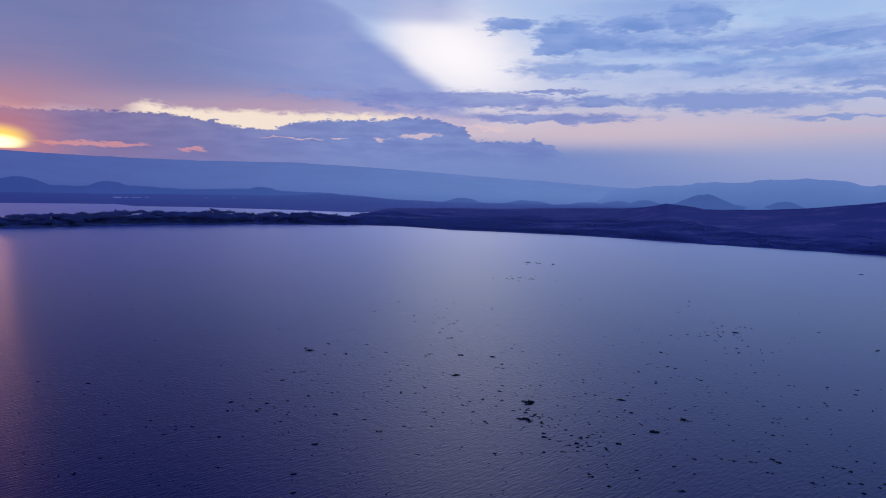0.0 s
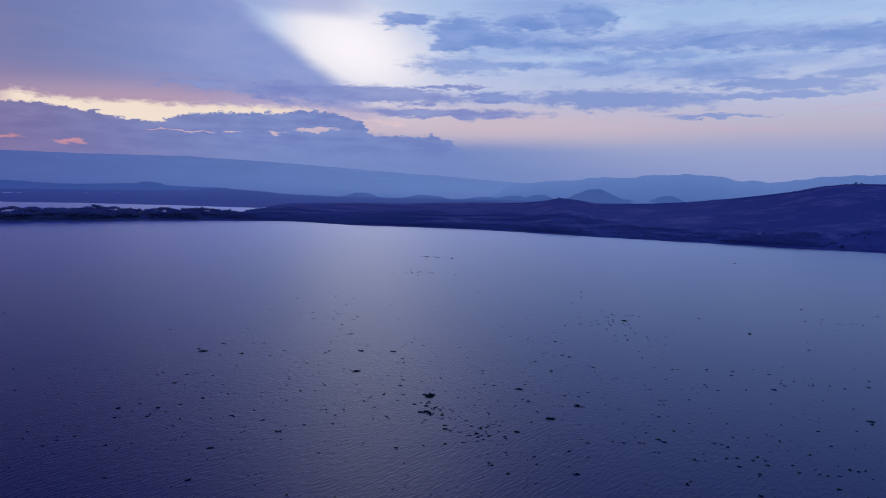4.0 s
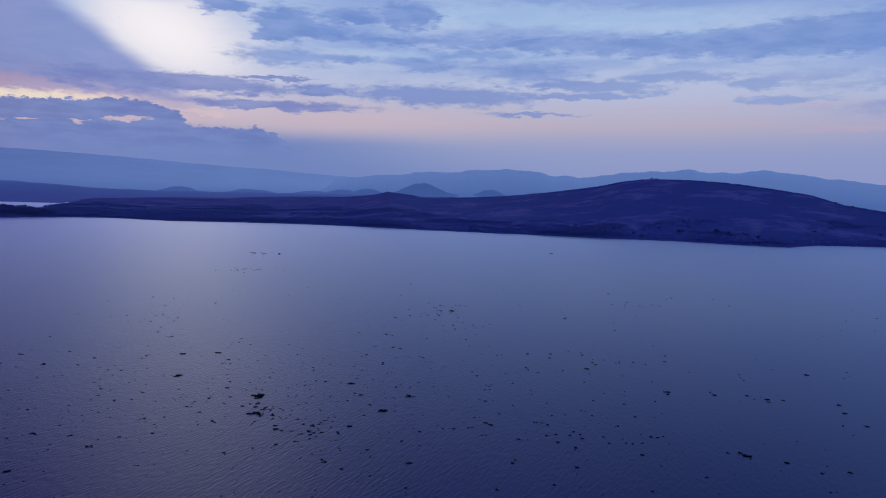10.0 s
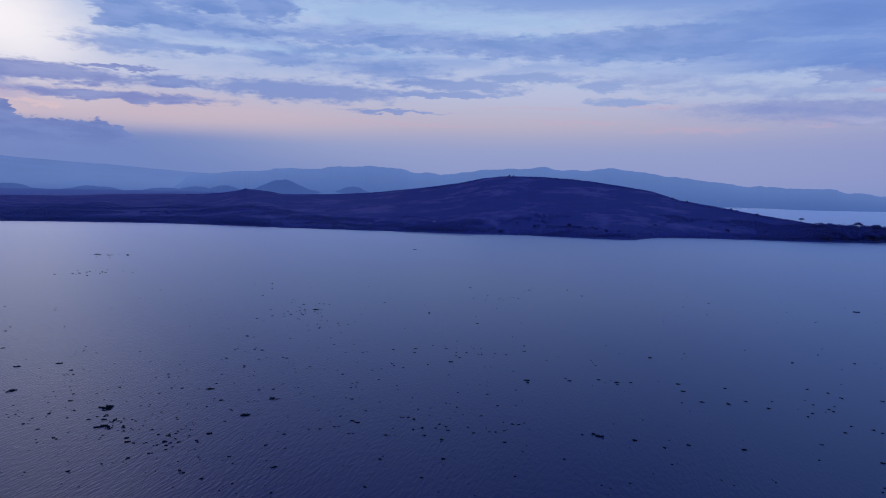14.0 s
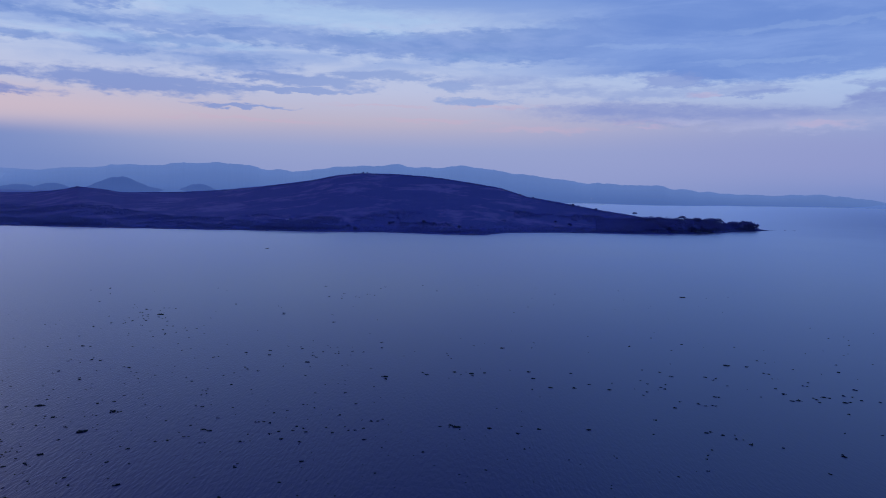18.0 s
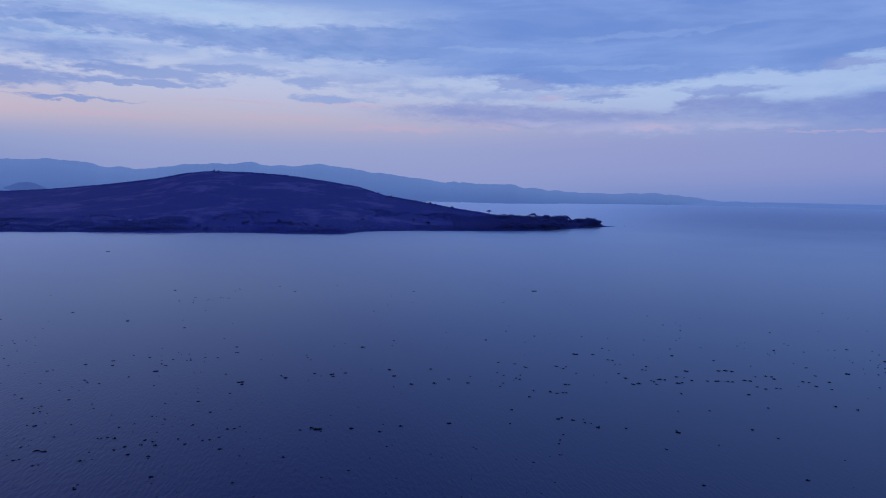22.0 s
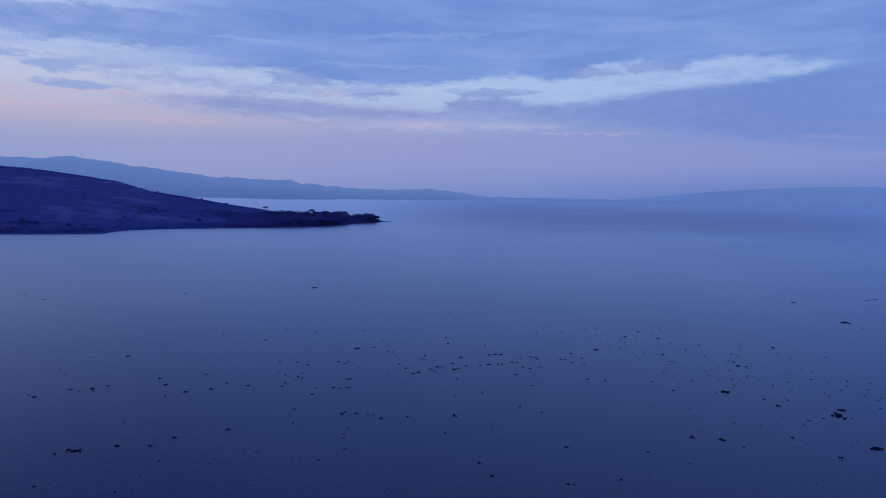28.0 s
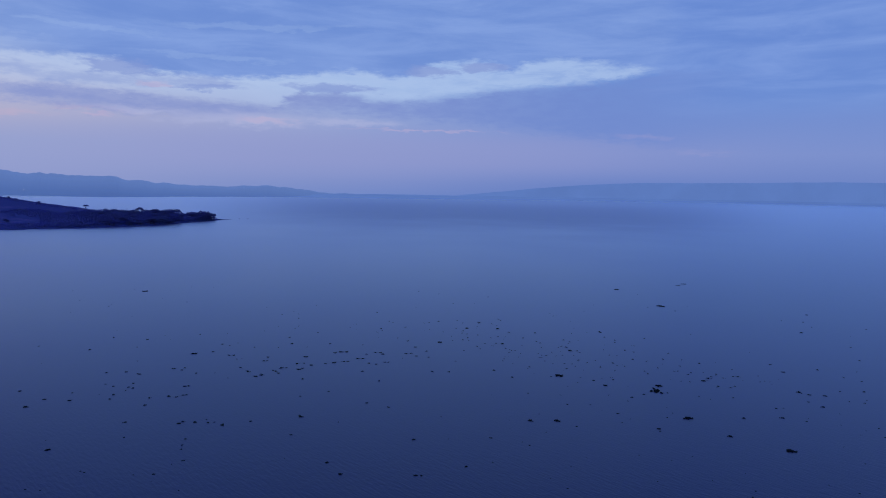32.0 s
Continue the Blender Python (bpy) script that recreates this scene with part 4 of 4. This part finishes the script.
drift_b = [(-0.6, 133, 0.6), (-0.4, 138, 0.6), (0.86, 217, 0.9), (1.28, 172, 2.1), (1.66, 194, 1.5), (2.82, 143, 0.7), (3.55, 152, 0.7), (3.78, 137, 0.6), (3.97, 136, 0.4), (4.28, 193, 1.5), (4.66, 120, 0.8), (4.93, 159, 1.0), (5.03, 185, 1.0), (5.12, 152, 0.9), (5.15, 164, 0.6), (5.83, 205, 0.6), (6.01, 210, 0.7), (6.1, 145, 0.8), (6.53, 140, 0.7), (6.9, 121, 0.5), (6.9, 472, 3.2), (6.92, 140, 2.3), (7.13, 144, 1.1), (7.17, 151, 1.0), (7.32, 150, 1.6), (7.3, 152, 2.6), (7.33, 147, 0.5), (7.37, 139, 1.4), (7.5, 151, 1.1), (7.61, 156, 0.4), (7.86, 143, 0.9), (8.26, 141, 0.4)]
drift_c = [(8.42, 138, 0.8), (8.46, 136, 0.4), (8.63, 130, 0.8), (8.66, 132, 0.9), (8.68, 122, 0.9), (8.85, 130, 0.6), (9.13, 136, 0.4), (9.2, 129, 0.9), (9.51, 136, 0.4), (10.17, 123, 0.5), (10.41, 135, 0.9), (10.86, 132, 0.5), (11.13, 145, 0.5), (11.34, 128, 1.0), (11.41, 124, 0.5), (11.43, 126, 0.6), (11.55, 117, 0.3), (11.62, 131, 1.0), (11.65, 174, 0.6), (11.71, 127, 0.7), (11.9, 108, 0.4), (11.91, 125, 0.5), (12.29, 118, 0.4), (12.37, 127, 0.8), (12.4, 114, 0.6), (12.6, 113, 1.0), (12.65, 161, 0.7), (13.26, 133, 0.5), (13.64, 127, 0.6), (13.81, 119, 0.5), (13.81, 126, 0.5), (14.0, 110, 0.6)]
drift_d = [(14.62, 130, 1.2), (14.68, 159, 1.7), (15.17, 163, 0.5), (15.5, 150, 0.8), (16.14, 118, 0.7), (16.26, 143, 0.6), (17.3, 178, 0.6), (17.39, 139, 1.8), (18.43, 156, 0.6), (18.97, 122, 0.7), (19.48, 149, 1.5), (19.56, 156, 0.7), (19.6, 112, 1.2), (20.31, 185, 0.5), (20.41, 127, 0.8), (20.6, 184, 0.8), (22.37, 129, 0.5), (22.9, 256, 2.0), (23.17, 140, 0.5), (23.32, 129, 0.8), (24.45, 130, 0.6), (24.81, 130, 0.4), (24.94, 136, 0.5), (25.36, 148, 0.4), (25.63, 126, 0.5), (25.79, 133, 0.7), (25.84, 147, 0.8), (25.99, 126, 0.4), (25.99, 133, 0.7), (26.18, 156, 0.5), (26.35, 132, 1.1), (27.0, 139, 0.7)]
drift_e = [(28.24, 114, 0.5), (28.46, 115, 0.5), (28.65, 125, 0.7), (29.13, 177, 0.8), (29.27, 175, 0.5), (29.89, 135, 0.4), (30.1, 173, 0.7), (30.12, 135, 0.4), (30.53, 135, 0.6), (30.88, 148, 0.4), (30.97, 189, 0.9), (30.99, 134, 0.7), (31.01, 128, 0.7), (31.03, 194, 1.0), (31.34, 140, 0.5), (31.71, 129, 0.7), (31.91, 125, 0.8), (32.05, 249, 1.0), (32.1, 251, 1.3), (32.38, 141, 0.5), (32.83, 129, 0.6), (33.36, 123, 0.7), (33.5, 114, 0.8), (33.55, 195, 0.8), (33.72, 130, 0.7), (33.81, 167, 0.5), (33.85, 128, 0.7), (33.97, 180, 1.4), (34.41, 187, 0.7), (34.58, 142, 0.6), (34.66, 185, 0.8), (35.52, 130, 0.5)]
drift_f = [(36.0, 127, 0.6), (36.06, 233, 1.0), (36.56, 137, 0.7), (37.02, 152, 0.7), (37.03, 130, 0.4), (37.32, 128, 0.5), (37.57, 191, 0.6), (37.89, 128, 0.7), (37.92, 144, 0.6), (38.49, 190, 0.6), (38.56, 129, 0.6), (38.61, 123, 1.0), (39.18, 133, 0.6), (39.72, 133, 0.7), (39.94, 195, 1.1), (39.97, 202, 0.9), (40.1, 119, 0.4), (40.13, 134, 0.5), (40.23, 165, 1.5), (40.31, 163, 0.8), (43.36, 169, 0.5), (43.5, 117, 0.5), (43.7, 167, 1.0), (44.9, 130, 0.7), (45.8, 131, 0.9), (46.0, 170, 0.8), (46.3, 130, 1.5), (47.4, 169, 1.3), (47.5, 167, 0.8), (48.5, 170, 0.8), (49.0, 130, 0.9), (49.9, 198, 1.3)]
drift_g = [(51.4, 128, 0.8), (52.1, 173, 1.0), (52.5, 167, 1.1), (53.1, 131, 0.8), (53.9, 160, 1.3), (55.5, 174, 0.9), (55.8, 161, 1.0), (57.0, 165, 0.8), (57.1, 133, 1.0), (58.6, 162, 1.0), (61.07, 183, 0.7), (61.25, 160, 0.6), (61.51, 163, 0.6), (61.51, 170, 0.6), (62.23, 143, 0.8), (62.41, 182, 0.7), (62.54, 168, 0.7), (62.84, 167, 0.6), (62.88, 171, 0.5), (63.32, 179, 0.6), (63.67, 153, 0.7), (64.04, 158, 0.7), (65.36, 158, 0.7), (65.77, 182, 1.0), (65.92, 157, 0.6), (66.08, 139, 0.8), (66.21, 125, 0.4), (66.29, 127, 0.4), (66.33, 180, 0.6), (66.41, 158, 0.6), (66.42, 140, 0.8), (66.54, 130, 0.4)]
drift_h = [(66.54, 165, 0.8), (66.54, 182, 0.5), (66.66, 158, 0.6), (66.87, 165, 0.9), (67.26, 197, 1.5), (67.27, 139, 0.7), (67.39, 176, 0.5), (68.11, 140, 0.3), (68.21, 138, 0.5), (68.64, 198, 0.8), (68.7, 138, 0.4), (69.29, 136, 0.8), (69.37, 207, 0.8), (69.84, 193, 0.7), (70.2, 193, 0.6), (70.71, 179, 0.6), (71.33, 175, 1.2), (71.47, 137, 0.5), (71.87, 170, 1.1), (72.19, 171, 0.5), (72.41, 171, 1.1), (72.51, 185, 0.6), (72.78, 185, 0.5), (72.87, 189, 1.0), (73.22, 175, 0.5), (73.48, 174, 0.9), (73.66, 172, 0.7), (73.85, 177, 1.4), (74.26, 177, 0.6), (74.64, 128, 0.6), (75.12, 181, 1.0), (75.26, 175, 1.2)]
drift_i = [(75.33, 139, 0.5), (75.38, 152, 0.4), (75.45, 138, 1.1), (75.53, 166, 0.6), (75.56, 176, 0.8), (75.67, 181, 0.4), (75.81, 188, 1.3), (76.24, 179, 0.7), (77.39, 180, 0.7), (77.53, 114, 0.6), (77.65, 155, 0.5), (78.09, 181, 1.4), (78.16, 192, 1.2), (78.46, 134, 0.3), (78.64, 193, 1.3), (78.65, 109, 0.8), (78.81, 182, 1.0), (79.08, 193, 1.0), (79.18, 182, 0.7), (80.01, 185, 1.0), (80.36, 172, 0.7), (80.4, 185, 0.9), (80.72, 190, 0.6), (80.75, 146, 0.6), (80.89, 180, 0.6), (81.42, 192, 0.7), (81.51, 179, 0.7), (81.74, 163, 0.5), (81.86, 192, 0.9), (82.02, 190, 0.9), (82.21, 181, 0.6), (82.49, 181, 0.6)]
drift_j = [(82.56, 143, 0.6), (83.94, 191, 1.0), (84.06, 207, 0.6), (84.37, 191, 0.9), (84.68, 124, 0.7), (84.71, 199, 0.8), (84.82, 188, 0.9), (84.9, 108, 0.7), (85.43, 108, 0.5), (85.61, 194, 0.9), (85.8, 187, 0.6), (86.1, 172, 0.7), (86.7, 206, 1.4), (87.5, 172, 0.6), (89.1, 112, 0.6), (91.1, 126, 0.6), (91.2, 175, 0.9), (92.7, 169, 0.7), (94.3, 137, 1.2), (96.5, 138, 1.4), (96.5, 173, 1.9), (100.2, 167, 1.1), (100.8, 338, 2.2), (101.3, 146, 0.6), (102.3, 159, 0.8), (104.1, 166, 2.5), (104.2, 295, 3.1), (104.3, 171, 1.5), (104.5, 139, 0.9), (105.4, 366, 2.0), (105.8, 374, 2.4), (106.6, 148, 2.2)]
drift_k = [(107.6, 180, 1.1), (107.9, 183, 1.0), (109.7, 140, 1.1), (110.0, 188, 0.9), (110.6, 153, 0.7), (112.2, 206, 0.8), (113.1, 199, 1.2), (113.2, 157, 1.2), (114.0, 137, 1.7), (114.2, 180, 1.3), (114.9, 179, 0.8), (115.8, 170, 1.2), (115.9, 180, 1.1)]
ALL_BAYS = drift_a + drift_b + drift_c + drift_d + drift_e + drift_f + drift_g + drift_h + drift_i + drift_j + drift_k


def weed_mat(seed, reach, leaf_count, label):
    """A raft of floating plants, one metre wide: a low root mat with rosettes of upright leaves."""
    rng = np.random.default_rng(seed)
    lobes = [(rng.normal(0, 0.27) * reach[0], rng.normal(0, 0.27) * reach[1], float(rng.choice([0.05, 0.06, 0.08, 0.11, 0.16]))) for _ in range(13)] + [(0.0, 0.0, 0.2), (0.1, 0.05, 0.16)]
    low, high = min(l[0] - l[2] for l in lobes), max(l[0] + l[2] for l in lobes)
    lobes = [((lx - (low + high) / 2) / (high - low), ly / (high - low), lr / (high - low)) for lx, ly, lr in lobes]
    v, f = [], []
    for lx, ly, lr in lobes:
        base = len(v)
        ring_n = 10
        v.append((lx, ly, 0.05))
        for j in range(ring_n):
            t = 2 * math.pi * j / ring_n
            rr = lr * rng.uniform(0.7, 1.2)
            v.append((lx + rr * math.cos(t), ly + rr * math.sin(t) * 0.8, 0.03))
        for j in range(ring_n):
            t = 2 * math.pi * j / ring_n
            v.append((lx + lr * 1.15 * math.cos(t), ly + lr * 1.0 * math.sin(t), -0.03))
        for j in range(ring_n):
            k = (j + 1) % ring_n
            f += [(base, base + 1 + j, base + 1 + k), (base + 1 + j, base + 11 + j, base + 11 + k), (base + 1 + j, base + 11 + k, base + 1 + k)]
    mat = new("floating_plant_mat", fast_mesh("floating_plant_mat", v, f, WEED))
    places = []
    for _ in range(leaf_count):
        lx, ly, lr = lobes[int(rng.integers(len(lobes)))]
        t, q = rng.uniform(0, 6.28), lr * math.sqrt(rng.random())
        places.append((lx + q * math.cos(t), ly + q * math.sin(t) * 0.85, rng.uniform(0.05, 0.11)))
    part("leaves", fast_mesh("leaves", *join(leaves(rng, np.array(places), 0.085), clumps(rng, np.array(places)[::2], rng.uniform(0.05, 0.1, len(places[::2])), 0.75, 0.4)), WEED), mat)
    return tagged(mat, label, "floating plants", "floating plant mats")


RAFTS = [weed_mat(200 + k, [(1, 0.8), (1, 0.5), (0.9, 1.0), (1.1, 0.3), (0.8, 0.8), (1, 0.35)][k], 130, "raft of dark green water plants floating on the lake") for k in range(6)]
TUFTS = [weed_mat(230 + k, [(0.8, 0.6), (0.9, 0.3), (0.7, 0.7), (0.8, 0.5)][k], 50, "small tuft of water plants floating on the lake") for k in range(4)]
rng = np.random.default_rng(31)
done = set()
for k, (az, r, w) in enumerate(ALL_BAYS):
    choices = RAFTS + TUFTS[:2] if w > 1.2 else TUFTS + RAFTS[:4]
    raft = choices[int(rng.integers(len(choices)))]
    x, y = polar(az, r)
    large = w > 1.4
    w = w * (1.0 if large else 0.85 if w > 0.8 else 0.92)
    m = pose(float(x), float(y), 0.0, 0, 0, float(-az + rng.uniform(-25, 25))) @ Matrix.Diagonal((w, w * float(rng.uniform(1.0, 1.5) if large else rng.uniform(0.7, 1.5)), 0.55 + 0.4 * w, 1))
    if raft not in done:
        done.add(raft)
        raft.matrix_basis = m
    else:
        copy_thing(raft, m @ Matrix.Diagonal((1 / raft.scale[0], 1 / raft.scale[1], 1 / raft.scale[2], 1)))

# single plants and scraps, uncounted, drifting in long streaks
count = 9500
az = rng.uniform(-32, 122, count)
r = np.exp(rng.uniform(math.log(85), math.log(330), count))
x, y = polar(az, r)
along = fbm(x * 0.35 + y * 0.2, y * 0.9 - x * 0.4, 42, 77, 3)
band = np.exp(-((r - np.interp(az, [-32, 0, 30, 60, 84, 95, 122], [150, 150, 135, 185, 228, 195, 182])) / np.interp(az, [-32, 0, 30, 60, 84, 122], [60, 60, 60, 35, 22, 30])) ** 2)
wish = 0.55 * band * np.interp(az, [-32, -22, -8, 12, 30, 45, 60, 90, 100, 122], [0.06, 0.12, 0.28, 0.7, 0.6, 0.4, 0.8, 1.3, 0.6, 0.9]) + 0.06 + 0.35 * np.clip(along, 0, 1) * band
keep = rng.random(count) < wish * np.clip(along * 1.5 + 0.75, 0.1, 1.3)
x, y, r = x[keep], y[keep], r[keep]
size = rng.uniform(0.1, 0.24, len(x)) * np.clip(r / 170, 0.75, 1.4) * (1 + rng.random(len(x)) ** 8 * 1.2)
clusters = [(21.8, 249, 1.9, 20, 22), (7.5, 470, 1.2, 20, 12), (24.4, 227, 1.7, 18, 12), (6.5, 378, 1.6, 14, 18), (21.2, 256, 2.3, 23, 16), (-0.2, 253, 1.7, 41, 18), (35.8, 194, 3.7, 8, 14), (37.7, 291, 1.4, 9, 10), (8.1, 143, 1.6, 7, 26), (11.5, 129, 1.8, 6, 18)]
for a0, r0, da, dr, k in clusters:
    x1, y1 = polar(rng.normal(a0, da * 0.55, k), rng.normal(r0, dr * 0.55, k))
    x, y, size = np.concatenate([x, x1]), np.concatenate([y, y1]), np.concatenate([size, rng.uniform(0.14, 0.34, k) * max(0.8, r0 / 210)])
scraps_v, scraps_f = clumps(rng, np.stack([x, y, size * 0.1], -1), size, 0.32, 0.5)
scraps = new("floating_plant_scraps", fast_mesh("floating_plant_scraps", scraps_v, scraps_f, WEED))
tagged(scraps, "scattered single water plants drifting on the lake", "floating plants", kind="stuff")



# ---- far lights and glasshouses ------------------------------------------------
def far_lamp(az, r, z):
    """A tall yard lamp: mast and lantern."""
    lamp = new("yard_lamp")
    steel = surface("grey_steel", (0.2, 0.2, 0.21, 1), (0.3, 0.3, 0.3, 1), 1.0, 0.5)
    glow, n, p, t = material("lamp_glass")
    p.inputs["Emission Color"].default_value = (1.0, 0.86, 0.8, 1)
    p.inputs["Emission Strength"].default_value = 5.0
    part("mast", fast_mesh("mast", *tube([(0, 0, -6), (0, 0, 3)], [0.16, 0.1], 6), steel), lamp)
    part("lantern", fast_mesh("lantern", ICO_V * (0.5, 0.5, 0.45) + (0, 0, 3.6), ICO_F, glow), lamp, "lit white lantern")
    x, y = polar(az, r)
    lamp.matrix_basis = pose(float(x), float(y), z)
    return tagged(lamp, "lit yard lamp on the far shore", "lamp", "lamps on the far shore")


for az, z in ((54.3, 14.0), (56.1, 12.6), (56.6, 11.0)):
    far_lamp(az, 3000, z)


def glasshouse(az, r, z, length):
    """A long pale growing tunnel with a rounded roof."""
    house = new("glasshouse")
    # the sheet glows by itself: haze and paleness are in its emission
    sheet = TUNNEL_AIR
    arc = [(math.cos(t) * 6, math.sin(t) * 0.9 + 0.5) for t in np.linspace(0, math.pi, 9)]
    arc = [(6, -4)] + arc + [(-6, -4)]
    v = [(-length / 2, a, b2) for a, b2 in arc] + [(length / 2, a, b2) for a, b2 in arc]
    k = len(arc)
    f = []
    for j in range(k - 1):
        f += [(j, j + 1, k + j + 1), (j, k + j + 1, k + j)]
    part("roof", fast_mesh("roof", v, f, sheet), house)
    ends = [(0, j + 1, j) for j in range(1, k - 1)] + [(k, k + j, k + j + 1) for j in range(1, k - 1)]
    part("end_wall", fast_mesh("end_wall", v, ends, sheet), house)
    x, y = polar(az, r)
    house.matrix_basis = pose(float(x), float(y), z, 0, 0, -az)
    return tagged(house, "long pale growing tunnel on the far plain", "greenhouse", "growing tunnels")


for az, r, z, length in ((55.4, 2450, 1.6, 46), (57.0, 2456, 1.6, 60), (-24.8, 2310, 11.0, 22), (-24.2, 2316, 11.0, 12), (-23.5, 2315, 11.0, 24), (-22.8, 2320, 11.0, 12), (-18.6, 2400, 13.7, 9), (-16.6, 2420, 15.0, 10)):
    glasshouse(az, r, z, length)


def small_hut(az, r, turn, size):
    """A pale hut with a pitched roof."""
    hut = new("small_hut")
    pale = surface("limewashed_wall", (0.5, 0.5, 0.52, 1), (0.62, 0.62, 0.62, 1), 0.8, 0.8)
    tin = surface("weathered_tin_roof", (0.42, 0.43, 0.46, 1), (0.55, 0.56, 0.58, 1), 0.6, 0.5)
    a, b, h = 2.4, 1.6, 2.0
    box_v = [(sx * a, sy * b, z) for z in (-0.8, h) for sx, sy in ((-1, -1), (1, -1), (1, 1), (-1, 1))]
    box_f = [(j, (j + 1) % 4, 4 + (j + 1) % 4) for j in range(4)] + [(j, 4 + (j + 1) % 4, 4 + j) for j in range(4)]
    part("wall", fast_mesh("wall", box_v, box_f, pale), hut, "pale limewashed walls")
    e, g = a + 0.35, b + 0.4
    roof_v = [(-e, -g, h - 0.1), (e, -g, h - 0.1), (e, g, h - 0.1), (-e, g, h - 0.1), (-e, 0, h + 1.0), (e, 0, h + 1.0)]
    roof_f = [(0, 1, 5), (0, 5, 4), (2, 3, 4), (2, 4, 5), (3, 0, 4), (1, 2, 5), (0, 2, 1), (0, 3, 2)]
    part("roof", fast_mesh("roof", roof_v, roof_f, tin), hut, "dull grey tin roof")
    hut.matrix_basis = pose(*spot(az, r, 0.1), 0, 0, turn) @ Matrix.Diagonal((size, size, size, 1))
    return tagged(hut, "small pale hut among the trees near the shore", "hut", "huts by the shore")


for az, r, turn, size in ((61.56, 872, -52, 0.8), (32.34, 771, -22, 0.6), (34.36, 743, -24, 0.55)):
    small_hut(az, r, turn, size)


def rowing_boat(az, r, turn, size):
    """A small open boat: hull with raised bow and stern, gunwale and two benches."""
    boat = new("rowing_boat")
    dark = surface("weathered_boat_wood", (0.02, 0.018, 0.016, 1), (0.05, 0.04, 0.035, 1), 2.0, 0.7, 0.3)
    us = np.linspace(-1, 1, 13)
    rows = []
    for u in us:
        half, rise = 0.62 * (1 - abs(u) ** 2.6) + 0.03, 0.42 + 0.28 * u * u
        rows.append([(u * 1.75, -half, rise), (u * 1.68, -half * 0.8, rise * 0.45), (u * 1.5, -half * 0.35, -0.08), (u * 1.5, half * 0.35, -0.08), (u * 1.68, half * 0.8, rise * 0.45), (u * 1.75, half, rise),
                     (u * 1.7, half * 0.9, rise), (u * 1.6, half * 0.7, rise * 0.5), (u * 1.45, 0.0, 0.02), (u * 1.6, -half * 0.7, rise * 0.5), (u * 1.7, -half * 0.9, rise)])
    v = np.array(rows).reshape(-1, 3)
    f = []
    for i in range(len(us) - 1):
        for j in range(11):
            a, b2 = i * 11 + j, i * 11 + (j + 1) % 11
            f += [(a, b2, b2 + 11), (a, b2 + 11, a + 11)]
    part("hull", fast_mesh("hull", v, f, dark), boat)
    for u in (-0.6, 0.55):
        part("bench", fast_mesh("bench", *tube([(u, -0.5, 0.34), (u, 0.5, 0.34)], [0.1, 0.1], 4), dark), boat)
    x, y = polar(az, r)
    boat.matrix_basis = pose(float(x), float(y), 0.02, 0, 0, turn) @ Matrix.Diagonal((size, size, size * 0.72, 1))
    return tagged(boat, "small dark wooden rowing boat lying still on the lake", "boat")


rowing_boat(63.8, 319, -63.8 + 12, 0.68)
rowing_boat(30.8, 508, -30.8 + 4, 0.72)
